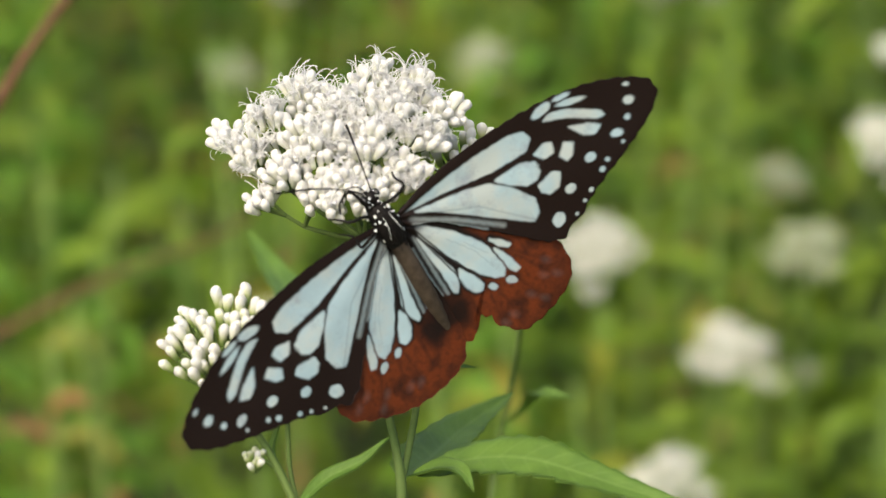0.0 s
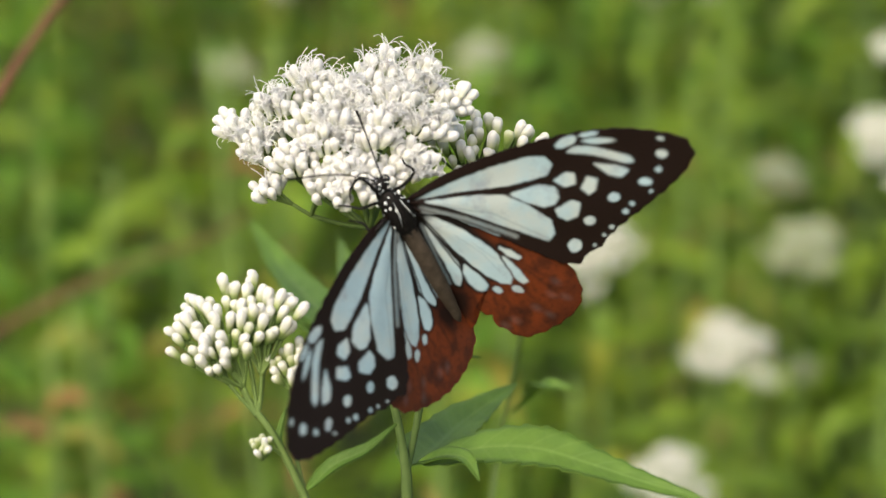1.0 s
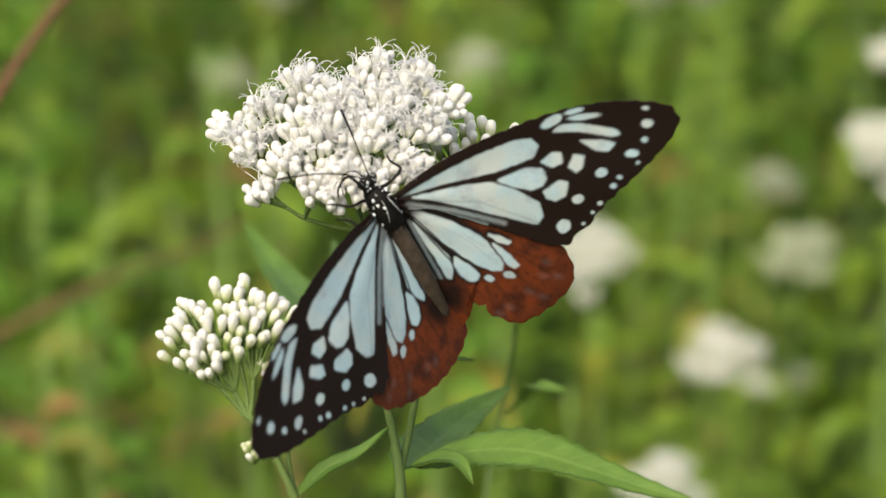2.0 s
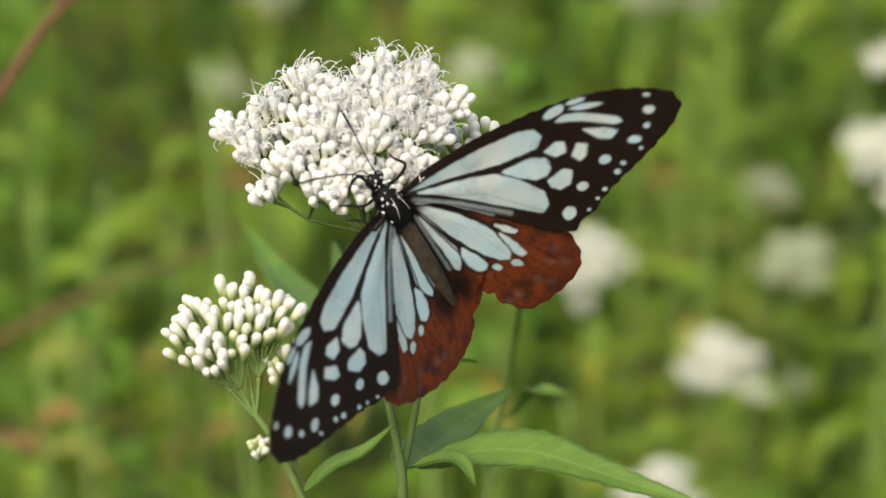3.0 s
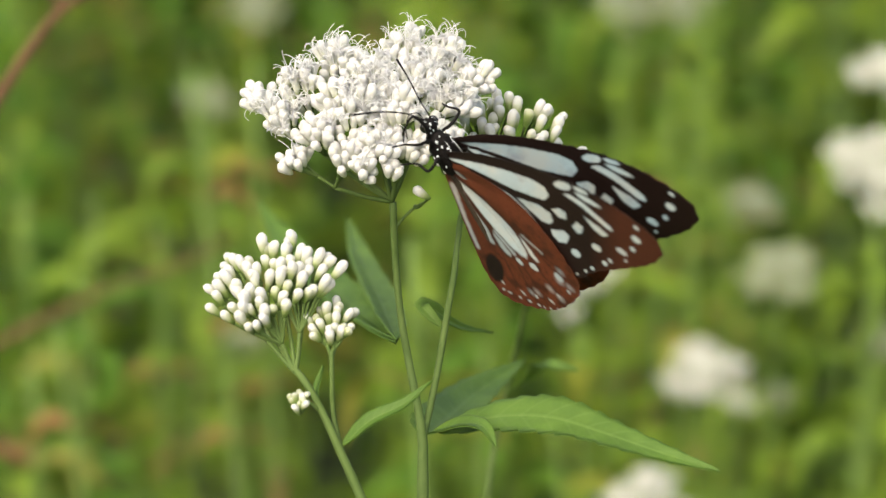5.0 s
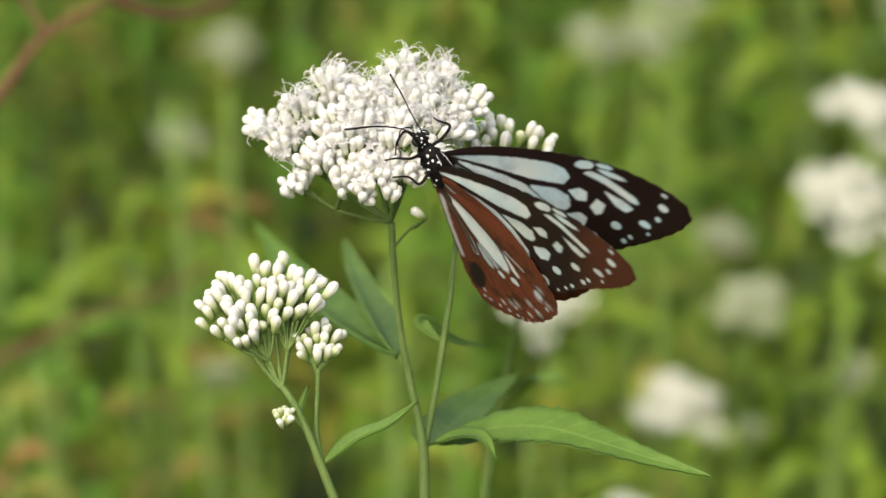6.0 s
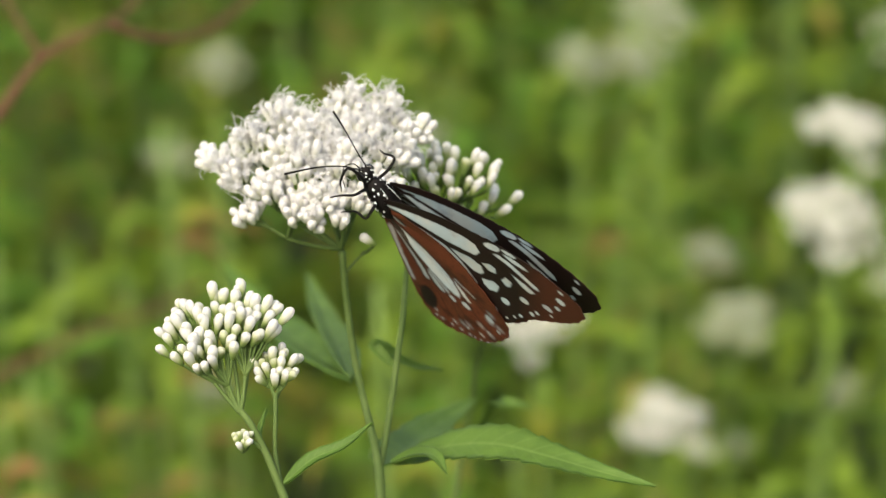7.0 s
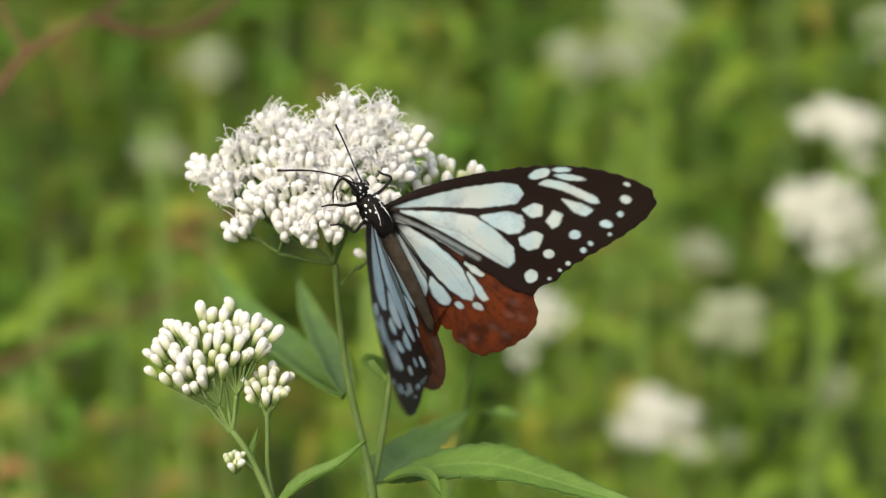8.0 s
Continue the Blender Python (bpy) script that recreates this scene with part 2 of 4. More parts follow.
def blade(bm, line, width, face, steps=18, teeth=9, bite=0.13, fold=0.22, thick=0.00022, wave=0.0):
    """A toothed lance-shaped leaf along a line, with a sunk midrib, a fold, and two skins."""
    pts = smooth_line(line, max(2, steps // (len(line) - 1)))
    n = len(pts)
    face = Vector(face)
    lay_a = bm.verts.layers.float.get("along") or bm.verts.layers.float.new("along")
    lay_c = bm.verts.layers.float.get("across") or bm.verts.layers.float.new("across")
    skins = []
    for lift in (thick, -thick):
        rows = []
        for i, p in enumerate(pts):
            t = i / (n - 1)
            way = (pts[min(i + 1, n - 1)] - pts[max(i - 1, 0)]).normalized()
            side = way.cross(face).normalized()
            up = side.cross(way)
            w = width * 0.5 * (math.sin(math.pi * min(1, t ** 0.72)) ** 0.85 * (1 - 0.25 * t) + 0.02)
            saw = 1 - bite * ((t * teeth) % 1.0)
            row = []
            for s in (-1.0, -0.66, -0.33, 0.0, 0.33, 0.66, 1.0):
                e = w * s * (saw if abs(s) == 1 else 1)
                z = fold * abs(e) + wave * w * math.sin(9 * t + 2 * s) * abs(s) + lift + (0.0 if s else -0.0004)
                v = bm.verts.new(p + side * e + up * z)
                v[lay_a], v[lay_c] = t, abs(s)
                row.append(v)
            rows.append(row)
        skins.append(rows)
    for rows, flip in ((skins[0], False), (skins[1], True)):
        for a, b in zip(rows, rows[1:]):
            for j in range(6):
                q = (a[j], a[j + 1], b[j + 1], b[j])
                bm.faces.new(q[::-1] if flip else q)
    for j in (0, 6):
        for i in range(n - 1):
            bm.faces.new((skins[0][i][j], skins[0][i + 1][j], skins[1][i + 1][j], skins[1][i][j]))
    return bm


# ---- ground ----
def build_ground():
    bm = bmesh.new()
    r = [0.0, 0.5, 1, 1.6, 2.4, 3.6, 5, 7, 10, 16, 30, 80, 300, 1500]
    rings = []
    for d in r[1:]:
        rings.append([bm.verts.new((d * math.cos(a * math.pi / 24), d * math.sin(a * math.pi / 24), 0.02 * noise.noise((d * math.cos(a * math.pi / 24), d * math.sin(a * math.pi / 24), 3)) * (d < 20))) for a in range(48)])
    c = bm.verts.new((0, 0, 0))
    for j in range(48):
        bm.faces.new((c, rings[0][j], rings[0][(j + 1) % 48]))
        for a, b in zip(rings, rings[1:]):
            bm.faces.new((a[j], b[j], b[(j + 1) % 48], a[(j + 1) % 48]))
    tagged(new("ground", finish(bm, "ground", SOIL)), "dark weedy garden soil under the plants", "ground", kind="structure")


build_ground()


# ---- flowers ----
def bud_mesh(name, length, width, lobes, mat=None, bend=0.12):
    """A closed floret: a narrow green cup, a long body, widest above the middle, and a blunt tip with creases."""
    bm = bmesh.new()
    prof = [(0.0, 0.0), (0.16, 0.01), (0.25, 0.10), (0.33, 0.24), (0.39, 0.40), (0.45, 0.55), (0.49, 0.69), (0.48, 0.79), (0.40, 0.89), (0.24, 0.965), (0.0, 1.0)]
    lathe(bm, [(r * width, z * length) for r, z in prof], 15)
    for v in bm.verts:
        a, h = math.atan2(v.co.y, v.co.x), v.co.z / length
        k = 1 + (0.08 * math.cos(lobes * a) if h > 0.5 else 0.05 * math.cos(3 * a + 1)) * min(1, abs(h - 0.5) * 3.5)
        v.co.x, v.co.y = v.co.x * k + bend * width * (h * h - 0.3), v.co.y * k
    return finish(bm, name, mat or BUD)


def open_mesh(length, width):
    """An open floret: a slim cup and tube that flares into a star of five pointed lobes bent outward."""
    bm = bmesh.new()
    prof = [(0.0, 0.0), (0.16, 0.02), (0.24, 0.14), (0.28, 0.4), (0.31, 0.62), (0.40, 0.80), (0.56, 0.93), (0.60, 0.93), (0.40, 0.86), (0.16, 0.74), (0.0, 0.72)]
    lathe(bm, [(r * width, z * length) for r, z in prof], 20)
    for v in bm.verts:
        a, h = math.atan2(v.co.y, v.co.x), v.co.z / length
        r = math.hypot(v.co.x, v.co.y) / width
        k = 1 + 0.42 * math.cos(5 * a) * min(1, max(0, r - 0.34) * 5)
        v.co.x, v.co.y = v.co.x * k, v.co.y * k
    return finish(bm, "floret", HEAD_BUD)


BUDS = [bud_mesh("bud", 5.3 * MM, 2.3 * MM, 5), bud_mesh("bud", 4.9 * MM, 2.4 * MM, 5, bend=0.3), bud_mesh("bud", 5.7 * MM, 2.2 * MM, 5, bend=-0.1), bud_mesh("bud", 4.4 * MM, 2.15 * MM, 5)]
YOUNG = [bud_mesh("bud", 4.6 * MM, 2.2 * MM, 5, BUD_YOUNG), bud_mesh("bud", 3.9 * MM, 2.2 * MM, 5, BUD_YOUNG, 0.25)]
HEAD_BUDS = [bud_mesh("bud", 5.0 * MM, 2.35 * MM, 5, HEAD_BUD), bud_mesh("bud", 4.6 * MM, 2.45 * MM, 5, HEAD_BUD, 0.25), bud_mesh("bud", 5.4 * MM, 2.25 * MM, 5, HEAD_BUD, -0.1)]
OPEN = [open_mesh(5.2 * MM, 2.7 * MM), open_mesh(4.8 * MM, 2.9 * MM)]


def add_bud(parent, at, way, size=1.0, spread=False, young=False, kinds=None):
    ob = new("floret" if spread else "bud", rng.choice(OPEN if spread else YOUNG if young else kinds or BUDS))
    ob.parent = parent
    ob.matrix_basis = along(at, way, rng.uniform(0, 6.28), size * rng.uniform(0.88, 1.12))
    return ob


def style_strands(bm, at, way, count, length):
    """White threads in pairs that stand out of an open floret, part, and curl at their ends."""
    way = Vector(way)
    s1 = way.orthogonal().normalized()
    s2 = way.cross(s1)
    for _ in range(count):
        turn = rng.uniform(0, 6.28)
        out = s1 * math.cos(turn) + s2 * math.sin(turn)
        n = length * rng.uniform(0.65, 1.3)
        lean, curl, twist = rng.uniform(0.15, 0.7), rng.uniform(0.5, 2.6), rng.uniform(-0.8, 0.8)
        side = way.cross(out)
        p, pts = Vector(at), [Vector(at)]
        for k in range(5):
            a = lean + curl * (k / 4) ** 1.6
            p = p + (way * math.cos(a) + (out + side * twist * k / 4).normalized() * math.sin(a)) * (n / 5)
            pts.append(p.copy())
        tube(bm, pts, [0.085 * MM, 0.075 * MM, 0.065 * MM, 0.075 * MM], 4, 2)


def bud_fan(plant, label, centre, axis, rx, ry, dome, count, root, size, fan, grow, young=0.0, keep=None, threads=0.0):
    """A cluster of closed buds, each on its own stalk, that fan out from one root. keep: leaves out places across and along."""
    axis, grow = Vector(axis).normalized(), Vector(grow).normalized()
    e1 = (Vector((1, 0, 0)) - axis * axis.x).normalized()
    e2 = axis.cross(e1)
    c, root = Vector(centre), Vector(root)
    stalks, strands, heads = bmesh.new(), bmesh.new(), []
    for i in range(count):
        r, a = math.sqrt((i + 0.5) / count), i * 2.39996 + rng.uniform(-0.22, 0.22)
        u, v = r * math.cos(a) + rng.gauss(0, 0.035), r * math.sin(a) + rng.gauss(0, 0.035)
        if keep and not keep(u, v):
            continue
        at = c + e1 * (u * rx) + e2 * (v * ry) + axis * (dome * (1 - r * r) + rng.gauss(0, 0.5 * MM))
        way = (grow + fan * (e1 * u + 0.75 * e2 * v) + Vector((rng.gauss(0, .1), rng.gauss(0, .1), rng.gauss(0, .1)))).normalized()
        heads.append((at, way, u, v))
    arms = max(1, min(6, len(heads) // 6))
    bunch = [[] for _ in range(arms)]
    for at, way, u, v in heads:
        bunch[int((math.atan2(v, u) / 6.28319 % 1.0) * arms) % arms].append(at - way * 2.4 * MM * size)
    for ends in bunch:
        if ends:
            fork = root.lerp(sum(ends, Vector()) / len(ends), 0.55) - axis * 0.8 * MM
            tube(stalks, [root, root.lerp(fork, 0.5) - axis * 0.5 * MM, fork], [0.5 * MM, 0.42 * MM, 0.42 * MM], 7, 4)
            for low in ends:
                tube(stalks, [fork, fork.lerp(low, 0.5) - axis * 0.4 * MM, low], [0.32 * MM, 0.26 * MM, 0.34 * MM], 6, 3)
    cluster = part("corymb", stalks, STEM, plant, label)
    for at, way, u, v in heads:
        p = at - way * 2.6 * MM * size
        add_bud(cluster, p, way, size, False, rng.random() < young)
        if rng.random() < threads:
            style_strands(strands, p + way * 4.4 * MM * size, way, 3, 3.0 * MM)
    if threads:
        part("style_threads", strands, STYLE, cluster, "thin curling white threads of the open florets", "stuff")
    else:
        strands.free()
    return cluster


def bunched_head(plant, label, centre, axis, bunches, dome, root, size, grow):
    """A broad flower head made of separate bunches, each on its own branch, with threads between the open florets."""
    axis, grow = Vector(axis).normalized(), Vector(grow).normalized()
    e1 = (Vector((1, 0, 0)) - axis * axis.x).normalized()
    e2 = axis.cross(e1)
    c, root = Vector(centre), Vector(root)
    branches, strands, heads, forks = bmesh.new(), bmesh.new(), [], {}
    for u, v, reach in bunches:
        far = math.hypot(u / 23, v / 15)
        mid = c + (e1 * u + e2 * v + axis * (dome * max(-0.3, 1 - far * far) + rng.gauss(0, 0.5))) * MM
        lean = (grow + 0.62 * e1 * (u / 23) + 0.35 * e2 * (v / 15)).normalized()
        arm = int((math.atan2(v + 3, u) / 6.28319 % 1.0) * 7)
        if arm not in forks:
            forks[arm] = root.lerp(mid, 0.5) + Vector((rng.gauss(0, 1), rng.gauss(0, 1), rng.gauss(-1, 1))) * MM
            tube(branches, [root, root.lerp(forks[arm], 0.5) - axis * 0.8 * MM, forks[arm]], [0.55 * MM, 0.45 * MM, 0.45 * MM], 7, 4)
        low = forks[arm].lerp(mid, 0.5) - lean * 1.0 * MM
        tube(branches, [forks[arm], forks[arm].lerp(low, 0.5), low], [0.42 * MM, 0.36 * MM, 0.4 * MM], 6, 3)
        count = max(2, round((reach / 1.72) ** 2))
        for i in range(count):
            k, a = math.sqrt((i + 0.4) / count), i * 2.39996 + u
            off = (e1 * math.cos(a) + e2 * math.sin(a)) * k
            at = mid + off * (1.12 * reach - 0.9) * MM + axis * (1.2 * (1 - k * k) + rng.gauss(0, 0.5)) * MM
            way = (lean + 0.4 * off + Vector((rng.gauss(0, .1), rng.gauss(0, .1), rng.gauss(0, .1)))).normalized()
            tube(branches, [low, low.lerp(at - way * 3 * MM, 0.5), at - way * 3 * MM], [0.36 * MM, 0.3 * MM, 0.4 * MM], 6, 3)
            heads.append((at, way, u, v))
    cluster = part("corymb", branches, STEM, plant, label)
    for at, way, u, v in heads:
        s1 = way.orthogonal().normalized()
        s2 = way.cross(s1)
        spin = rng.uniform(0, 6.28)
        shut = v < -6 - 0.55 * max(u, -4) or u < -20 or u > 20
        ripe = 0.12 if shut else rng.choice((0.3, 0.8, 1.0))
        for k in range(rng.choice((3, 4, 4, 5))):
            a = spin + 1.5708 * k
            off = Vector() if k == 4 else s1 * math.cos(a) + s2 * math.sin(a)
            w = (way + off * 0.24 + Vector((rng.gauss(0, .07), rng.gauss(0, .07), rng.gauss(0, .07)))).normalized()
            p = at + off * 0.95 * MM * size - way * (2.6 + rng.uniform(0, 1.2)) * MM
            spread = rng.random() < ripe * 0.6
            add_bud(cluster, p, w, size * (0.86 if spread else 1.0), spread, kinds=HEAD_BUDS)
            if spread or rng.random() < ripe * 0.3:
                style_strands(strands, p + w * 3.6 * MM * size, w, 4, 4.7 * MM)
    part("style_threads", strands, STYLE, cluster, "thin curling white threads of the open florets", "stuff")
    return cluster


# ---- the near plant ----
PLANT_BASE = Vector((-0.0052, 0.4887, 0.0))
plant = thing("boneset_plant", PLANT_BASE, "green boneset plant with white flower clusters, rooted in the soil", "flowering plant")


left_plant = thing("boneset_plant", PLANT_BASE, "green boneset stem with clusters of closed white buds", "flowering plant")


def near(p):
    return Vector(p) - PLANT_BASE


def stalk(name, points, radii, label="", owner=None):
    return part(name, tube(bmesh.new(), [near(p) for p in points], [r * MM for r in radii], 10, 6), STEM, owner or plant, label)


def near_leaf(points, width, face, label="", owner=None, **how):
    return part("leaf", blade(bmesh.new(), [near(p) for p in points], width, face, **how), LEAF, owner or plant, label)


JOINT = (-0.0080, 0.507, 1.0903)
stalk("main_stem", [(PLANT_BASE.x, PLANT_BASE.y, -0.03), (PLANT_BASE.x + 0.001, PLANT_BASE.y + 0.006, 0.5), (-0.0078, 0.504, 1.083), JOINT, (-0.0091, 0.5115, 1.0959), (-0.0107, 0.516, 1.1019), (-0.0128, 0.5205, 1.1118), (-0.0141, 0.5232, 1.1235), (-0.0147, 0.523, 1.1345)], [2.6, 2.0, 1.15, 1.05, 0.85, 0.8, 0.75, 0.72, 0.75], "upright pale green main stem")
stalk("side_stem", [JOINT, (-0.007, 0.511, 1.0932), (-0.0051, 0.5165, 1.1017), (-0.0033, 0.5215, 1.1123), (-0.0021, 0.526, 1.1186), (-0.0014, 0.532, 1.1237), (0.0007, 0.539, 1.131), (0.0058, 0.5402, 1.1351)], [0.8, 0.75, 0.7, 0.68, 0.65, 0.6, 0.55, 0.5])
stalk("main_stem", [(PLANT_BASE.x - 0.012, PLANT_BASE.y - 0.004, -0.03), (PLANT_BASE.x - 0.013, PLANT_BASE.y - 0.006, 0.5), (-0.0205, 0.4831, 1.0825), (-0.0257, 0.4866, 1.093), (-0.0295, 0.489, 1.1006), (-0.0333, 0.4919, 1.1063), (-0.035, 0.4935, 1.1079)], [2.2, 1.6, 1.0, 0.85, 0.75, 0.7, 0.65], "", left_plant)
stalk("side_stem", [(-0.0257, 0.4866, 1.093), (-0.0277, 0.491, 1.1003), (-0.028, 0.4922, 1.1073), (-0.0282, 0.4937, 1.1118)], [0.55, 0.48, 0.45, 0.5], "", left_plant)
stalk("side_stem", [(-0.0301, 0.4892, 1.1011), (-0.0323, 0.4887, 1.103), (-0.0338, 0.4889, 1.1035)], [0.4, 0.35, 0.35], "", left_plant)

stalk("side_stem", [(PLANT_BASE.x + 0.014, PLANT_BASE.y + 0.09, -0.03), (PLANT_BASE.x + 0.014, PLANT_BASE.y + 0.09, 0.5), (0.0094, 0.6502, 1.0111), (0.0125, 0.6577, 1.0341), (0.0154, 0.6574, 1.0494), (0.0177, 0.6477, 1.0679), (0.0182, 0.6231, 1.0893), (0.0165, 0.574, 1.1162), (0.0152, 0.5508, 1.1321)], [1.6, 1.2, 0.85, 0.8, 0.75, 0.7, 0.65, 0.6, 0.5])

# bunches of the open head: across, along and reach, in millimetres
BUNCHES = [
    (-23.1, 5.2, 3.0), (-13.9, -10.9, 3.2), (-4.6, -12.9, 2.1), (-17.4, -1.8, 4.2), (-13.4, 5.1, 4.5), (-5.5, 11.8, 4.5),
    (1.3, 6.9, 4.9), (7.9, 12.4, 4.9), (16.5, 9.9, 4.9), (23.1, 5.6, 3.4), (18.5, -1.2, 4.2), (11.9, 3.8, 4.7),
    (-4.9, 0.4, 4.7), (0.4, -3.9, 4.7), (-8.7, -6.7, 4.5), (8.9, -3.9, 4.2), (4.1, -10.8, 4.0), (13.9, -8.4, 4.0),
    (-1.7, -10.1, 3.6), (4.4, 0.6, 3.8), (9.6, -11.8, 3.2), (16.5, -11.1, 3.0), (0.3, -15.0, 2.8), (5.7, -15.6, 2.5),
]
main_cluster = bunched_head(plant, "dense white flower head with open thready florets", near((-0.0203, 0.525, 1.1541)), (-0.18, -0.63, 0.75), BUNCHES, 4.0, near((-0.015, 0.5232, 1.1347)), 0.84, (0.05, -0.12, 1))
lone_bud = bud_fan(plant, "single white bud hanging on a short stalk", near((-0.0095, 0.5152, 1.1391)), (0.3, -0.5, 0.7), 0.6 * MM, 0.6 * MM, 0.3 * MM, 1, near((-0.0102, 0.5228, 1.1338)), 0.9, 0.2, (-0.5, -0.2, 0.35))
stalk("side_stem", [(-0.0143, 0.5232, 1.1290), (-0.0125, 0.5236, 1.1312), (-0.0102, 0.5228, 1.1338)], [0.34, 0.3, 0.3])
right_cluster = bud_fan(plant, "looser cluster of white buds beside the open one", near((0.0078, 0.5330, 1.1488)), (0.12, -0.82, 0.55), 11.5 * MM, 6.2 * MM, 2.0 * MM, 46, near((0.0058, 0.5402, 1.1351)), 0.9, 0.5, (0.12, -0.1, 1), 0.12, lambda u, v: v < 0.75 - 0.5 * u and abs(u - 0.28) > 0.06, 0.06)
lower_cluster = bud_fan(plant, "small spray of white buds below the looser cluster", near((0.0155, 0.5385, 1.1400)), (0.3, -0.75, 0.6), 7.5 * MM, 4 * MM, 1.5 * MM, 9, near((0.0064, 0.5398, 1.134)), 0.85, 0.8, (0.3, -0.1, 1), 0.2)
left_cluster = bud_fan(left_plant, "cluster of closed white buds with green cups", near((-0.0393, 0.5015, 1.1219)), (-0.2, -0.66, 0.72), 12.9 * MM, 9.9 * MM, 1.5 * MM, 82, near((-0.035, 0.4933, 1.1074)), 0.88, 0.8, (0.0, -0.12, 1), 0.08, lambda u, v: 0.8 * u - v < 0.78)
small_cluster = bud_fan(left_plant, "small cluster of greenish white buds", near((-0.0281, 0.4985, 1.1157)), (-0.15, -0.6, 0.78), 4.8 * MM, 4.4 * MM, 1.2 * MM, 21, near((-0.0282, 0.4935, 1.1108)), 0.78, 1.0, (0, 0.0, 1), 0.4)
tiny_cluster = bud_fan(left_plant, "tiny knot of young green and white buds", near((-0.0341, 0.489, 1.1031)), (-0.2, -0.3, 0.9), 2.0 * MM, 2.2 * MM, 0.6 * MM, 12, near((-0.0332, 0.4886, 1.1027)), 0.55, 0.9, (0, 0, 1), 0.8)

near_leaf([(-0.0052, 0.5082, 1.0916), (0.0075, 0.4998, 1.0983), (0.0173, 0.4923, 1.101), (0.0259, 0.4859, 1.1008), (0.0361, 0.4811, 1.099), (0.0479, 0.4772, 1.0966)], 11.0 * MM, (0.1, -0.55, 0.83), "long finely toothed leaf drooping from the main stem", teeth=13, bite=0.17, fold=0.1, steps=80, wave=0.09)
near_leaf([(-0.0257, 0.4872, 1.095), (-0.0205, 0.4868, 1.1003), (-0.0141, 0.4869, 1.1037), (-0.0088, 0.4883, 1.108)], 3.4 * MM, (-0.2, -0.6, 0.75), "young leaf with a fine pointed tip", left_plant, teeth=7, fold=0.3, steps=36)
near_leaf([(-0.0136, 0.5187, 1.107), (-0.0226, 0.575, 1.0939), (-0.0334, 0.63, 1.0835), (-0.0431, 0.67, 1.0795), (-0.0512, 0.69, 1.0839)], 13 * MM, (0.1, -0.65, 0.9), teeth=9, steps=30)
near_leaf([(-0.0136, 0.5187, 1.1064), (-0.0208, 0.56, 1.0974), (-0.03, 0.6, 1.0863), (-0.0388, 0.63, 1.0791)], 9 * MM, (0.05, -0.65, 0.9), teeth=8, steps=24)
near_leaf([(-0.0136, 0.5187, 1.107), (-0.0175, 0.57, 1.0983), (-0.0229, 0.62, 1.0918), (-0.0266, 0.65, 1.0918)], 10 * MM, (0.3, -0.65, 0.8), teeth=8, steps=24)
near_leaf([(-0.0075, 0.5075, 1.091), (-0.0028, 0.535, 1.0838), (0.0043, 0.56, 1.0805), (0.0151, 0.58, 1.0805)], 14 * MM, (-0.1, -0.7, 0.8), "broad leaf with a brown dead patch", teeth=9, steps=30)
near_leaf([(-0.0044, 0.527, 1.1069), (-0.0084, 0.53, 1.1105), (-0.0062, 0.533, 1.1088), (-0.0027, 0.535, 1.1056), (0.0070, 0.55, 1.0978)], 3.6 * MM, (0.0, -0.85, 0.6), teeth=4, steps=20)
near_leaf([(-0.0056, 0.5082, 1.0916), (0.0006, 0.4994, 1.0969), (0.0044, 0.4915, 1.0984), (0.0061, 0.4876, 1.0963)], 4.0 * MM, (0.0, -0.6, 0.8), "small leaf folded downward", teeth=4, steps=18)
near_leaf([(0.0154, 0.6576, 1.0433), (0.0203, 0.6477, 1.0516), (0.0256, 0.625, 1.0629), (0.0303, 0.6247, 1.0619)], 5 * MM, (0.0, -0.5, 0.86), teeth=5, steps=18)
near_leaf([(-0.0295, 0.4892, 1.1011), (-0.0311, 0.4929, 1.103), (-0.0306, 0.4958, 1.1053), (-0.0299, 0.4976, 1.1075)], 1.8 * MM, (-0.6, -0.7, 0.4), "", left_plant, teeth=3, steps=12)


# ---- the butterfly ----
def inside(poly, x, y):
    """Distance to a polygon in millimetres, negative inside, for arrays of places."""
    d = np.full(x.shape, 1e9)
    sign = np.ones(x.shape)
    n = len(poly)
    for i in range(n):
        (ax, ay), (bx, by) = poly[i], poly[(i + 1) % n]
        ex, ey = bx - ax, by - ay
        wx, wy = x - ax, y - ay
        t = np.clip((wx * ex + wy * ey) / (ex * ex + ey * ey + 1e-12), 0, 1)
        d = np.minimum(d, (wx - ex * t) ** 2 + (wy - ey * t) ** 2)
        up = (ay <= y) != (by <= y)
        cross = up & (x < ax + (y - ay) / (ey if abs(ey) > 1e-9 else 1e-9) * ex)
        sign = np.where(cross, -sign, sign)
    return sign * np.sqrt(d)


def spot(x, y, cx, cy, a, b=None, turn=0.0):
    b = b or a
    c, s = math.cos(radians(turn)), math.sin(radians(turn))
    u, v = (x - cx) * c + (y - cy) * s, -(x - cx) * s + (y - cy) * c
    return (np.hypot(u / a, v / b) - 1) * min(a, b)


def streak(x, y, points, w):
    """Distance to a vein of half width w."""
    d = np.full(x.shape, 1e9)
    for (ax, ay), (bx, by) in zip(points, points[1:]):
        ex, ey = bx - ax, by - ay
        t = np.clip(((x - ax) * ex + (y - ay) * ey) / (ex * ex + ey * ey), 0, 1)
        d = np.minimum(d, np.hypot(x - ax - ex * t, y - ay - ey * t))
    return d - w


